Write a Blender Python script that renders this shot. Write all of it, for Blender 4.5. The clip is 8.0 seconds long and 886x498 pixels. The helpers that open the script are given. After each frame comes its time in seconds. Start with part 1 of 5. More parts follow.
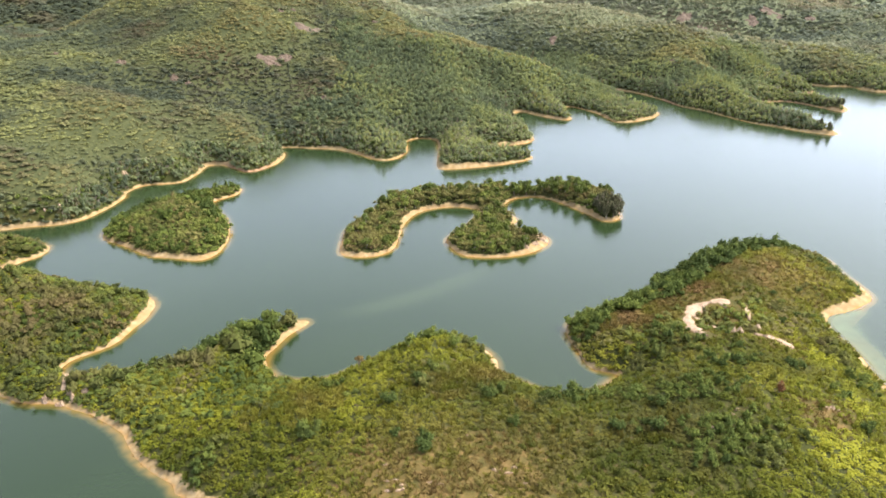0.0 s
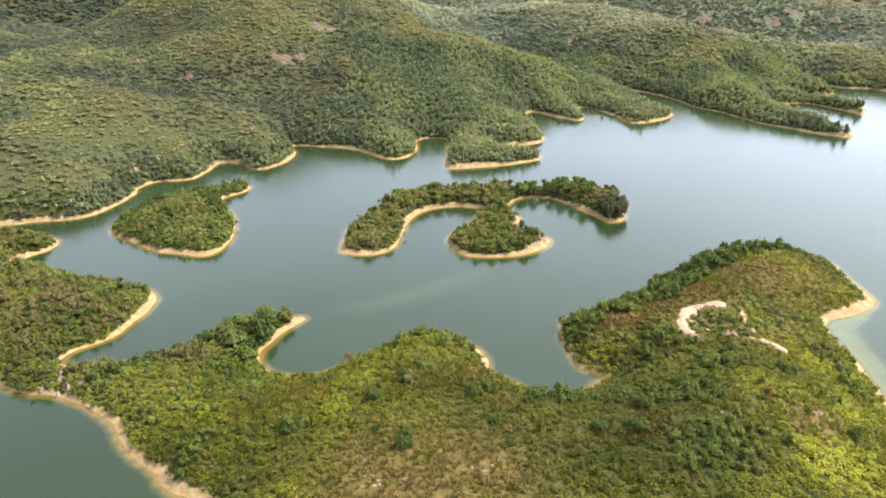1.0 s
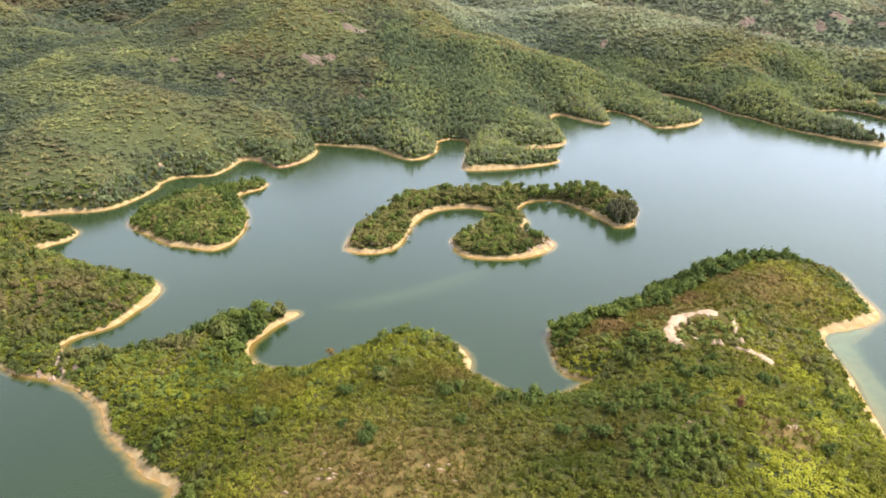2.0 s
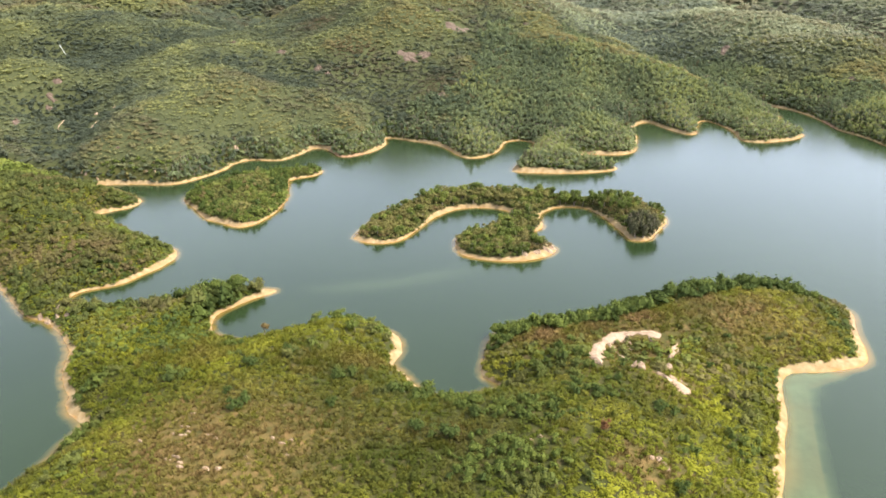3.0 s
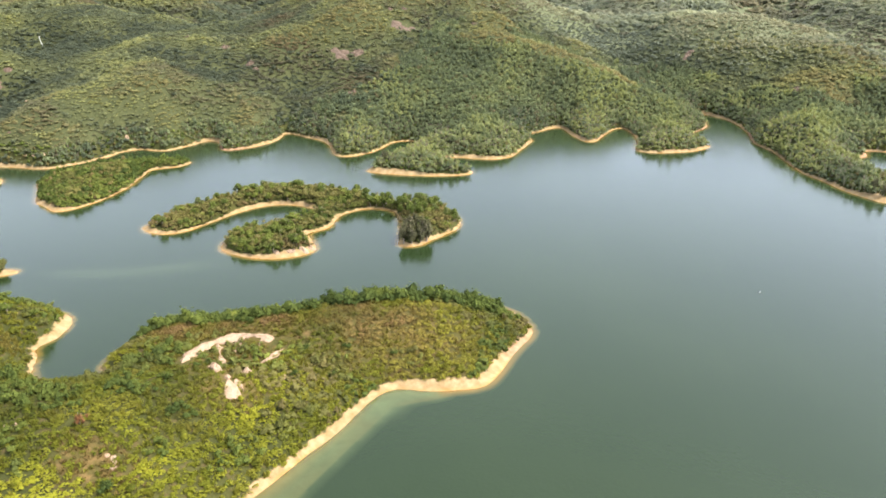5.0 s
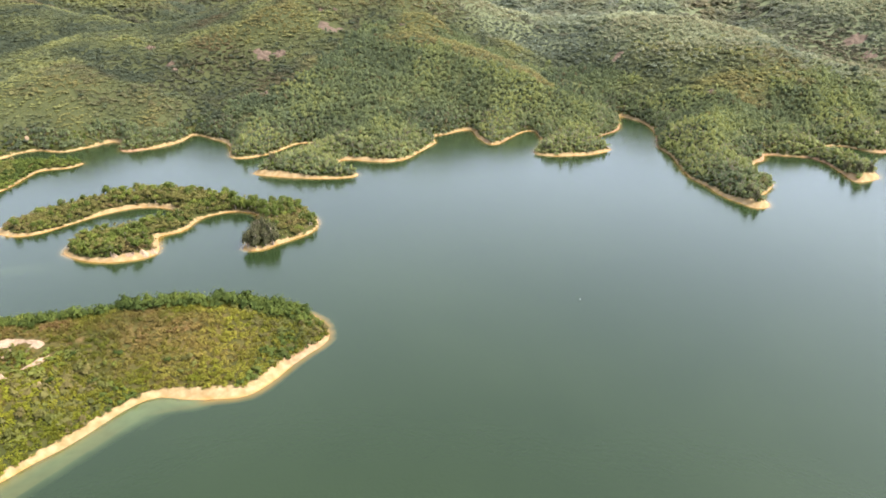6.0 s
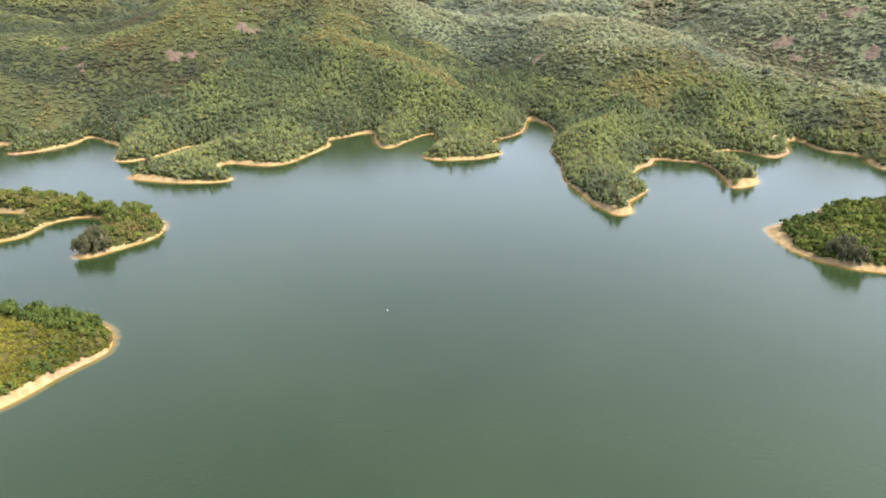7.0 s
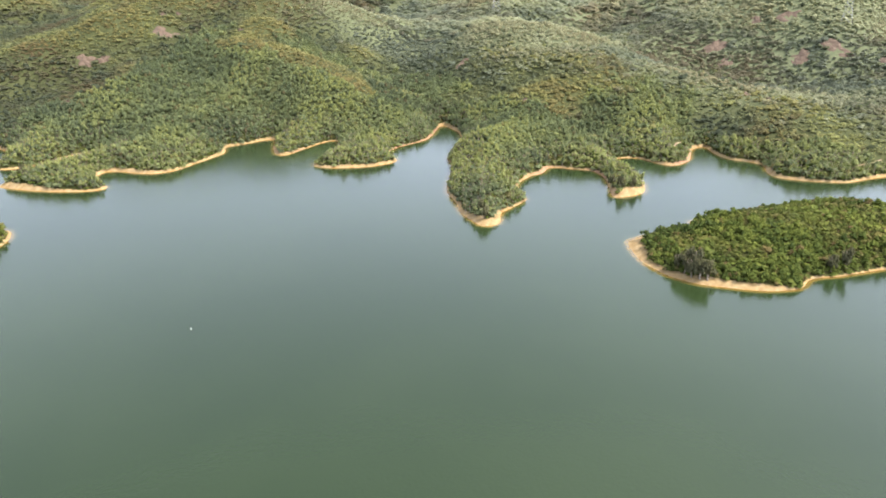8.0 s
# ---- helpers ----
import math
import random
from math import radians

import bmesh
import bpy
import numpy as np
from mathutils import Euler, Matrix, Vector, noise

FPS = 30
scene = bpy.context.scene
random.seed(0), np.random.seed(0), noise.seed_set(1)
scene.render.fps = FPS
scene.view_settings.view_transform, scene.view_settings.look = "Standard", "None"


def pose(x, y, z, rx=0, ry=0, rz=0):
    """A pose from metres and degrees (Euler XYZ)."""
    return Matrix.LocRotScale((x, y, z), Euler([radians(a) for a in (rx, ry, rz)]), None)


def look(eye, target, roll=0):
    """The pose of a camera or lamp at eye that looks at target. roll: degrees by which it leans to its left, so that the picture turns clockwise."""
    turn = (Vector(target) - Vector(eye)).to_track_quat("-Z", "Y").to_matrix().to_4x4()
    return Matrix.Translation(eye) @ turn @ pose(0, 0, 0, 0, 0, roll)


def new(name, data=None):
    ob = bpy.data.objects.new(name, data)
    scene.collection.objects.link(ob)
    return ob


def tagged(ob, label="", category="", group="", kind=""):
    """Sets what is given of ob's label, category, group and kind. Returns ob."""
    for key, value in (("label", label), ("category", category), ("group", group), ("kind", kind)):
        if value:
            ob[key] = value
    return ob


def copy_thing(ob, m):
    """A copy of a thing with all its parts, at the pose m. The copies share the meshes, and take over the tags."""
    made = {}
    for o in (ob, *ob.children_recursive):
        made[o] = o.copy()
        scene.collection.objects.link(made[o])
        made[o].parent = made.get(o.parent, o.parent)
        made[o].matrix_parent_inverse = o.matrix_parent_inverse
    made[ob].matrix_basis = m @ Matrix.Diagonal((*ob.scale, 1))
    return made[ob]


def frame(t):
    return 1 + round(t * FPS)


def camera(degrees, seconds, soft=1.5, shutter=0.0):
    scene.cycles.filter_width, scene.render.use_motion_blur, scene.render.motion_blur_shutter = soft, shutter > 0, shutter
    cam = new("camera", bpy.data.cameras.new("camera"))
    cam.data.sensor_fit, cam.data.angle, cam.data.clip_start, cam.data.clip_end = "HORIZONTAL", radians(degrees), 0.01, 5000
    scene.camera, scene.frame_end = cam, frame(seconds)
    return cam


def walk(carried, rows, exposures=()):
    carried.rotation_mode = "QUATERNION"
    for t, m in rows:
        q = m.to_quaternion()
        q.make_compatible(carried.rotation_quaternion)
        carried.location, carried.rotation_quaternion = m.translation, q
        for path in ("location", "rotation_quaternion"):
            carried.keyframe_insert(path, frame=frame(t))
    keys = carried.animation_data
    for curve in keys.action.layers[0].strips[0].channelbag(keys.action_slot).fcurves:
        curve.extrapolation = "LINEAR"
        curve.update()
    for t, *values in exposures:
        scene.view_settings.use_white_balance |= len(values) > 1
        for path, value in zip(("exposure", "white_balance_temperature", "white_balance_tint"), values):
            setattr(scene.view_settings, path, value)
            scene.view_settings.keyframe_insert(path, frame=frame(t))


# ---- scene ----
cam = camera(63.3, 8.0, soft=1.72)
# t, x, y, z, yaw, pitch, roll
ROWS = [
    (0.0, -0.04, 0.15, 58.26, 0.33, -22.82, -0.76),
    (0.5, 2.30, 0.00, 58.24, 1.34, -22.82, -0.80),
    (1.0, 4.63, -0.22, 58.22, 2.33, -22.81, -0.82),
    (1.2, 5.57, -0.28, 58.20, 2.74, -22.79, -0.82),
    (1.6, 8.25, -0.33, 58.15, 3.92, -22.70, -0.81),
    (2.0, 13.80, -0.35, 58.12, 6.32, -22.60, -0.80),
    (2.3, 22.44, -0.02, 58.10, 10.20, -22.54, -0.79),
    (2.5, 29.57, 0.70, 58.13, 13.39, -22.52, -0.81),
    (3.0, 47.66, 4.70, 58.12, 20.27, -22.47, -0.80),
    (3.5, 64.98, 10.78, 57.93, 23.71, -22.48, -0.75),
    (4.0, 81.45, 18.10, 57.74, 26.47, -22.46, -0.72),
    (4.5, 97.25, 26.19, 57.62, 28.05, -22.49, -0.70),
    (6.0, 141.01, 52.95, 57.28, 29.47, -22.47, -0.61),
    (6.5, 155.19, 62.72, 57.22, 29.49, -22.49, -0.56),
    (7.0, 168.69, 72.65, 57.25, 29.42, -22.48, -0.47),
    (7.5, 181.62, 82.65, 57.12, 29.33, -22.42, -0.42),
    (8.0, 193.32, 93.40, 56.68, 29.30, -22.22, -0.43),
]
walk(cam, [(t, pose(x, y, z, 90 + pitch, 0, yaw) @ pose(0, 0, 0, 0, 0, roll)) for t, x, y, z, yaw, pitch, roll in ROWS],
     exposures=[(0.0, 2.42), (8.0, 2.42)])

# ---- sky and sun: a hazy bright day, the sun high in the east ----
SUN_FROM = Vector((0.66, 0.20, 0.90)).normalized()
world = bpy.data.worlds.new("hazy_sky")
scene.world = world
world.use_nodes = True
wn = world.node_tree.nodes
sky = wn.new("ShaderNodeTexSky")
sky.sky_type = "NISHITA"
sky.sun_disc = False
sky.sun_elevation = math.asin(SUN_FROM.z)
sky.sun_rotation = math.atan2(SUN_FROM.x, SUN_FROM.y)
sky.air_density, sky.dust_density, sky.ozone_density = 1.0, 5.0, 1.0
wn["Background"].inputs[1].default_value = 0.15
wl = world.node_tree.links
# haze: the sky whitens evenly all round towards the horizon
up = wn.new("ShaderNodeSeparateXYZ")
wl.new(wn.new("ShaderNodeTexCoord").outputs["Generated"], up.inputs[0])
fall = wn.new("ShaderNodeMath")
fall.operation, fall.inputs[0].default_value = "POWER", 0.3
height_up = wn.new("ShaderNodeMath")
height_up.operation, height_up.inputs[1].default_value = "ABSOLUTE", 0.0
wl.new(up.outputs["Z"], height_up.inputs[0])
wl.new(height_up.outputs[0], fall.inputs[1])
haze = wn.new("ShaderNodeMix")
haze.data_type, haze.blend_type = "RGBA", "ADD"
haze.clamp_factor = False
veil = wn.new("ShaderNodeMix")
veil.data_type, veil.blend_type = "RGBA", "MULTIPLY"
veil.inputs[0].default_value = 1.0
veil.inputs[7].default_value = (0.08, 0.08, 0.08, 1)
wl.new(sky.outputs[0], veil.inputs[6])
wl.new(veil.outputs[2], haze.inputs[6])
haze.inputs[7].default_value = (2.58, 2.92, 3.70, 1)
# forward scatter: the haze is brighter on the sun's side
side = wn.new("ShaderNodeVectorMath")
side.operation, side.inputs[1].default_value = "DOT_PRODUCT", (SUN_FROM.x, SUN_FROM.y, 0)
wl.new(up.inputs[0].links[0].from_socket, side.inputs[0])
gain = wn.new("ShaderNodeMath")
gain.operation, gain.inputs[1].default_value, gain.inputs[2].default_value = "MULTIPLY_ADD", 0.58, 1.36
wl.new(side.outputs["Value"], gain.inputs[0])
thick = wn.new("ShaderNodeMath")
thick.operation = "MULTIPLY"
wl.new(fall.outputs[0], thick.inputs[0])
wl.new(gain.outputs[0], thick.inputs[1])
# aureole: a wide bright glow of haze round the sun
toward = wn.new("ShaderNodeVectorMath")
toward.operation, toward.inputs[1].default_value = "DOT_PRODUCT", tuple(SUN_FROM)
wl.new(up.inputs[0].links[0].from_socket, toward.inputs[0])
front = wn.new("ShaderNodeMath")
front.operation, front.inputs[1].default_value = "MAXIMUM", 0.0
wl.new(toward.outputs["Value"], front.inputs[0])
lobe = wn.new("ShaderNodeMath")
lobe.operation, lobe.inputs[1].default_value = "POWER", 4.0
wl.new(front.outputs[0], lobe.inputs[0])
wl.new(thick.outputs[0], haze.inputs[0])
aureole = wn.new("ShaderNodeMix")
aureole.data_type, aureole.blend_type = "RGBA", "ADD"
aureole.clamp_factor = False
aureole.inputs[7].default_value = (4.5, 4.6, 4.5, 1)
wl.new(lobe.outputs[0], aureole.inputs[0])
wl.new(haze.outputs[2], aureole.inputs[6])
wl.new(aureole.outputs[2], wn["Background"].inputs[0])
sun = new("sun", bpy.data.lights.new("sun", "SUN"))
sun.data.energy, sun.data.angle, sun.data.color = 2.05, radians(9.0), (1.0, 0.91, 0.80)
sun.matrix_world = look(tuple(SUN_FROM * 300), (0, 0, 0))


# ---- materials ----
def material(name, rough=0.9):
    m = bpy.data.materials.new(name)
    m.use_nodes = True
    b = m.node_tree.nodes["Principled BSDF"]
    b.inputs["Roughness"].default_value = rough
    b.inputs["Specular IOR Level"].default_value = 0.25
    return m, m.node_tree.nodes, m.node_tree.links, b


def noise_at(nodes, links, scale, detail=4.0, rough=0.55):
    g = nodes.new("ShaderNodeNewGeometry")
    n = nodes.new("ShaderNodeTexNoise")
    n.inputs["Scale"].default_value, n.inputs["Detail"].default_value, n.inputs["Roughness"].default_value = scale, detail, rough
    links.new(g.outputs["Position"], n.inputs["Vector"])
    return n.outputs["Fac"]


def ramp(nodes, links, fac, stops):
    r = nodes.new("ShaderNodeValToRGB")
    e = r.color_ramp.elements
    while len(e) < len(stops):
        e.new(0.5)
    for k, (p, c) in enumerate(stops):
        e[k].position, e[k].color = p, (*c, 1)
    links.new(fac, r.inputs[0])
    return r.outputs[0]


def mix(nodes, links, fac, a, b, kind="MIX"):
    m = nodes.new("ShaderNodeMix")
    m.data_type, m.blend_type = "RGBA", kind
    for sock, v in ((m.inputs[0], fac), (m.inputs[6], a), (m.inputs[7], b)):
        if isinstance(v, (int, float)):
            sock.default_value = v
        elif isinstance(v, tuple):
            sock.default_value = (*v, 1)
        else:
            links.new(v, sock)
    return m.outputs[2]


def value(nodes, links, op, a, b=0.0, clamp=False):
    m = nodes.new("ShaderNodeMath")
    m.operation, m.use_clamp = op, clamp
    for sock, v in ((m.inputs[0], a), (m.inputs[1], b)):
        if isinstance(v, (int, float)):
            sock.default_value = v
        else:
            links.new(v, sock)
    return m.outputs[0]


def attribute(nodes, name):
    a = nodes.new("ShaderNodeAttribute")
    a.attribute_name = name
    return a.outputs["Fac"]


def bump(nodes, links, b, fac, strength, dist):
    k = nodes.new("ShaderNodeBump")
    k.inputs["Strength"].default_value, k.inputs["Distance"].default_value = strength, dist
    links.new(fac, k.inputs["Height"])
    links.new(k.outputs[0], b.inputs["Normal"])


SAND_STOPS = [(0.25, (0.152, 0.098, 0.042)), (0.5, (0.207, 0.145, 0.072)), (0.75, (0.276, 0.207, 0.117))]


def ground_material():
    m, n, l, b = material("slope_ground", 0.95)
    b.inputs["Specular IOR Level"].default_value = 0.06
    big, small, fine = noise_at(n, l, 0.06, 3), noise_at(n, l, 0.9, 5), noise_at(n, l, 4.0, 4)
    grass = ramp(n, l, big, [(0.32, (0.023, 0.027, 0.008)), (0.5, (0.033, 0.036, 0.011)), (0.68, (0.048, 0.047, 0.014))])
    brown = ramp(n, l, small, [(0.35, (0.040, 0.030, 0.013)), (0.65, (0.072, 0.052, 0.024))])
    base = mix(n, l, ramp(n, l, small, [(0.54, (0, 0, 0)), (0.74, (1, 1, 1))]), grass, brown)
    dry = value(n, l, "MULTIPLY", attribute(n, "dry"), value(n, l, "ADD", 0.55, small), True)
    base = mix(n, l, dry, base, ramp(n, l, small, [(0.3, (0.046, 0.042, 0.013)), (0.5, (0.076, 0.056, 0.019)), (0.72, (0.125, 0.080, 0.032))]))
    base = mix(n, l, attribute(n, "straw"), base, ramp(n, l, small, [(0.3, (0.031, 0.037, 0.016)), (0.7, (0.054, 0.057, 0.024))]))
    # far hills: pale grass, its colour lifted further for the distance haze
    base = mix(n, l, attribute(n, "hazed_grass"), base, ramp(n, l, small, [(0.3, (0.068, 0.080, 0.044)), (0.7, (0.102, 0.110, 0.060))]))
    sand = ramp(n, l, small, SAND_STOPS)
    wet = ramp(n, l, value(n, l, "ADD", attribute(n, "rise"), value(n, l, "MULTIPLY", small, 0.25)), [(0.10, (1, 1, 1)), (0.34, (0, 0, 0))])
    sand = mix(n, l, wet, sand, ramp(n, l, small, [(0.3, (0.22, 0.115, 0.036)), (0.7, (0.33, 0.19, 0.068))]))
    soil = ramp(n, l, small, [(0.3, (0.15, 0.085, 0.05)), (0.7, (0.28, 0.175, 0.11))])
    sand = mix(n, l, attribute(n, "clay"), sand, soil)
    mask = ramp(n, l, value(n, l, "ADD", attribute(n, "sand"), value(n, l, "MULTIPLY", value(n, l, "SUBTRACT", small, 0.5), 0.9)), [(0.42, (0, 0, 0)), (0.55, (1, 1, 1))])
    col = mix(n, l, mask, base, sand)
    l.new(col, b.inputs["Base Color"])
    bump(n, l, b, value(n, l, "ADD", small, value(n, l, "MULTIPLY", fine, 0.4)), 0.7, 0.25)
    return m


def rock_material(name, stops, scale=0.8):
    m, n, l, b = material(name, 0.85)
    a, c = noise_at(n, l, scale, 6, 0.65), noise_at(n, l, scale * 5, 4)
    col = mix(n, l, 0.35, ramp(n, l, a, stops), ramp(n, l, c, stops))
    l.new(col, b.inputs["Base Color"])
    bump(n, l, b, value(n, l, "ADD", a, value(n, l, "MULTIPLY", c, 0.4)), 0.8, 0.2)
    return m


def leaf_material(name, dark, mid, light, dead=(0.16, 0.10, 0.05), glow=0.36):
    m, n, l, b = material(name, 0.8)
    b.inputs["Specular IOR Level"].default_value = 0.1
    patch = noise_at(n, l, 0.11, 3)
    t = value(n, l, "ADD", attribute(n, "tint"), value(n, l, "MULTIPLY", value(n, l, "SUBTRACT", patch, 0.5), 0.7), True)
    col = ramp(n, l, t, [(0.05, dark), (0.5, mid), (0.95, light)])
    col = mix(n, l, attribute(n, "dead"), col, dead)
    l.new(col, b.inputs["Base Color"])
    tr = n.new("ShaderNodeBsdfTranslucent")
    l.new(col, tr.inputs[0])
    s = n.new("ShaderNodeMixShader")
    s.inputs[0].default_value = glow
    l.new(b.outputs[0], s.inputs[1])
    l.new(tr.outputs[0], s.inputs[2])
    l.new(s.outputs[0], n["Material Output"].inputs[0])
    return m


def plain_material(name, color, rough=0.7, metal=0.0, vary=0.25, scale=6.0):
    m, n, l, b = material(name, rough)
    f = noise_at(n, l, scale, 4)
    l.new(ramp(n, l, f, [(0.3, tuple(c * (1 - vary) for c in color)), (0.7, tuple(min(1, c * (1 + vary)) for c in color))]), b.inputs["Base Color"])
    b.inputs["Metallic"].default_value = metal
    return m


def water_material():
    m, n, l, b = material("lake_water", 0.15)
    b.inputs["IOR"].default_value = 1.33
    b.inputs["Specular IOR Level"].default_value = 0.5
    big = noise_at(n, l, 0.02, 3)
    deep = ramp(n, l, big, [(0.35, (0.0108, 0.0198, 0.0066)), (0.65, (0.0148, 0.0248, 0.0088))])
    d = attribute(n, "depth")
    shoal = ramp(n, l, d, [(0.02, (0.17, 0.100, 0.026)), (0.13, (0.090, 0.066, 0.018)), (0.32, (0.034, 0.042, 0.015))])
    col = mix(n, l, ramp(n, l, d, [(0.14, (0, 0, 0)), (0.40, (1, 1, 1))]), shoal, deep)
    silt = ramp(n, l, value(n, l, "ADD", noise_at(n, l, 0.5, 4), value(n, l, "MULTIPLY", big, 0.3)), [(0.4, (0.042, 0.061, 0.025)), (0.85, (0.066, 0.087, 0.037))])
    col = mix(n, l, attribute(n, "silt"), col, silt)
    l.new(col, b.inputs["Base Color"])
    l.new(ramp(n, l, d, [(0.0, (0.35, 0.35, 0.35)), (0.04, (0.8, 0.8, 0.8)), (0.12, (1, 1, 1))]), b.inputs["Alpha"])
    rip, swell = noise_at(n, l, 2.2, 3), noise_at(n, l, 0.35, 2)
    bump(n, l, b, value(n, l, "ADD", rip, swell), 0.20, 0.10)
    return m


GROUND = ground_material()
WATER = water_material()
GRANITE = rock_material("weathered_granite", [(0.25, (0.046, 0.030, 0.020)), (0.5, (0.074, 0.050, 0.034)), (0.75, (0.125, 0.088, 0.064))])
SCAR_EARTH = rock_material("bare_pale_earth", [(0.25, (0.15, 0.095, 0.056)), (0.5, (0.235, 0.162, 0.105)), (0.75, (0.33, 0.252, 0.180))])
SCRUB_LEAF = leaf_material("scrub_leaf", (0.042, 0.053, 0.007), (0.103, 0.110, 0.010), (0.208, 0.207, 0.018), (0.165, 0.105, 0.042))
TREE_LEAF = leaf_material("tree_leaf", (0.042, 0.060, 0.014), (0.088, 0.110, 0.022), (0.160, 0.176, 0.035))
GRASS_LEAF = leaf_material("grass_blade", (0.054, 0.064, 0.008), (0.108, 0.110, 0.012), (0.175, 0.166, 0.022), (0.128, 0.084, 0.031))
# distance haze is put into the next three leaf colours, greyer and paler
FOREST_LEAF = leaf_material("hazed_forest_leaf", (0.096, 0.118, 0.068), (0.160, 0.186, 0.090), (0.254, 0.270, 0.098), glow=0.58)
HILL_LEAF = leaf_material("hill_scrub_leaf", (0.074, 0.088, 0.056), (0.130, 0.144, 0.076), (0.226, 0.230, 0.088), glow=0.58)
FAR_LEAF = leaf_material("hazed_scrub_leaf", (0.120, 0.138, 0.100), (0.184, 0.202, 0.136), (0.265, 0.275, 0.164), glow=0.58)
PINE_LEAF = leaf_material("casuarina_needle", (0.050, 0.052, 0.026), (0.080, 0.078, 0.040), (0.122, 0.116, 0.058))
RED_LEAF = leaf_material("dead_red_needle", (0.090, 0.040, 0.018), (0.130, 0.060, 0.026), (0.175, 0.088, 0.036))
BARK = plain_material("grey_bark", (0.20, 0.16, 0.12), 0.9)
STEEL = plain_material("galvanised_steel", (0.24, 0.245, 0.25), 0.6, 0.3, 0.1)
BUOY_WHITE = plain_material("white_float", (0.5, 0.5, 0.48), 0.4, 0.0, 0.05)
FOAM = plain_material("white_water_streak", (0.42, 0.43, 0.42), 0.5, 0.0, 0.4)


# ---- noise and shores ----
def hash2(i, j, k):
    h = (i.astype(np.int64) * 374761393 + j.astype(np.int64) * 668265263 + k * 974711) & 0x7FFFFFFF
    h = ((h ^ (h >> 13)) * 1274126177) & 0x7FFFFFFF
    return ((h ^ (h >> 16)) & 0xFFFFFF) / float(0xFFFFFF)


def vnoise(x, y, k=0):
    i, j = np.floor(x), np.floor(y)
    u, v = x - i, y - j
    u, v = u * u * (3 - 2 * u), v * v * (3 - 2 * v)
    a, b, c, d = hash2(i, j, k), hash2(i + 1, j, k), hash2(i, j + 1, k), hash2(i + 1, j + 1, k)
    return (a * (1 - u) + b * u) * (1 - v) + (c * (1 - u) + d * u) * v


def fbm(x, y, size, octaves=4, k=0):
    """Noise from about -1 to 1, with its largest swings about size metres across."""
    x, y = np.asarray(x, float), np.asarray(y, float)
    s, amp, tot = 0.0, 1.0, 0.0
    for o in range(octaves):
        s = s + amp * (vnoise(x / size + 17.3 * o, y / size - 9.1 * o, k + o) * 2 - 1)
        tot, amp, size = tot + amp, amp * 0.5, size * 0.5
    return s / tot * 1.6


# corners of the shores, metres on the plan
NEAR_W = [(-30, -40), (-26, 20), (-24.5, 50), (-24.6, 56.2), (-25.5, 59), (-25.7, 62.5), (-29.4, 63.8), (-32.4, 65.8), (-33.4, 67.6), (-36.6, 69.9),
    (-40.4, 73.7), (-43.8, 77.5), (-47.3, 80.6), (-51.7, 82.4), (-55.2, 83.8), (-58.3, 84), (-64, 86), (-69, 88.6), (-80, 93), (-95, 95), (-130, 92),
    (-190, 95), (-190, 156), (-160, 158), (-150, 163), (-139, 161.5), (-128, 157), (-115, 151), (-104, 147.3), (-97, 145.8), (-90, 145.3), (-86, 143.5),
    (-84.3, 141), (-84.5, 136.5), (-86.5, 134), (-88, 129.5)]
NEAR_N = [(-84, 127), (-78, 126.5), (-72, 124), (-63, 121), (-56, 119), (-53, 117), (-51.5, 114), (-51.4, 109), (-52.2, 105.4), (-53.2, 101), (-55, 98.3),
    (-57.5, 95.5), (-58, 93), (-54, 92), (-48, 93), (-40, 97), (-36, 102.5), (-30, 106), (-26, 108), (-23, 107.5), (-25.2, 103.2), (-27.1, 98.7),
    (-27.8, 95.5), (-26.5, 92.5), (-24, 90.2), (-19, 90), (-15, 92), (-11.5, 95), (-7, 98.5), (-1, 100.5), (3.5, 100), (6, 97.5), (7.5, 94.2), (7.7, 91),
    (10.5, 89), (13.5, 86.5), (17, 85.2), (21, 86.5), (24, 89), (25.4, 90.2)]
NEAR_E = [(22.3, 91.2), (20.6, 93.3), (19.5, 98), (19.2, 102.5), (20.2, 106.5), (24, 109.5), (31, 113.5), (38, 119.5), (45, 127), (53, 133.5), (60, 137.5),
    (67, 138), (72.5, 135.5), (75.6, 131.7), (75.5, 124), (76, 118), (75.1, 113.2), (71.3, 110.3), (67.6, 108.5), (64.1, 107.0), (63.1, 103.2), (63.1, 98),
    (63, 93), (62.5, 88), (62, 82), (61.5, 74.4), (61, 55), (58, 20), (55, -40)]
ROUND = [(-75, 145.5), (-71.5, 143.5), (-67, 140), (-62, 136.5), (-56, 134.6), (-50, 133.6), (-47, 137), (-46.7, 143), (-48, 150), (-50, 156), (-54, 163),
    (-58, 169.5), (-56.5, 172.5), (-53.4, 176.5), (-54, 181.5), (-58, 181), (-64, 176.5), (-71, 171), (-76, 164), (-77.5, 155), (-77, 149)]
HOOK_A = [(-22.5, 137), (-21, 135), (-15, 134.5), (-11.4, 138), (-10.4, 142.4), (-9.8, 147.7), (-9.4, 153.5), (-8, 158.3), (-4.5, 162.5), (1, 164.3),
    (6, 163.5), (7.8, 162), (6.5, 157), (3, 150), (0.8, 146), (-0.4, 143), (0.5, 138.2), (2.8, 134.6), (6.7, 133.3), (12.5, 133.7), (17, 135.3),
    (21, 139), (22.2, 143), (20.8, 145.5), (17, 148.5), (14.8, 151)]
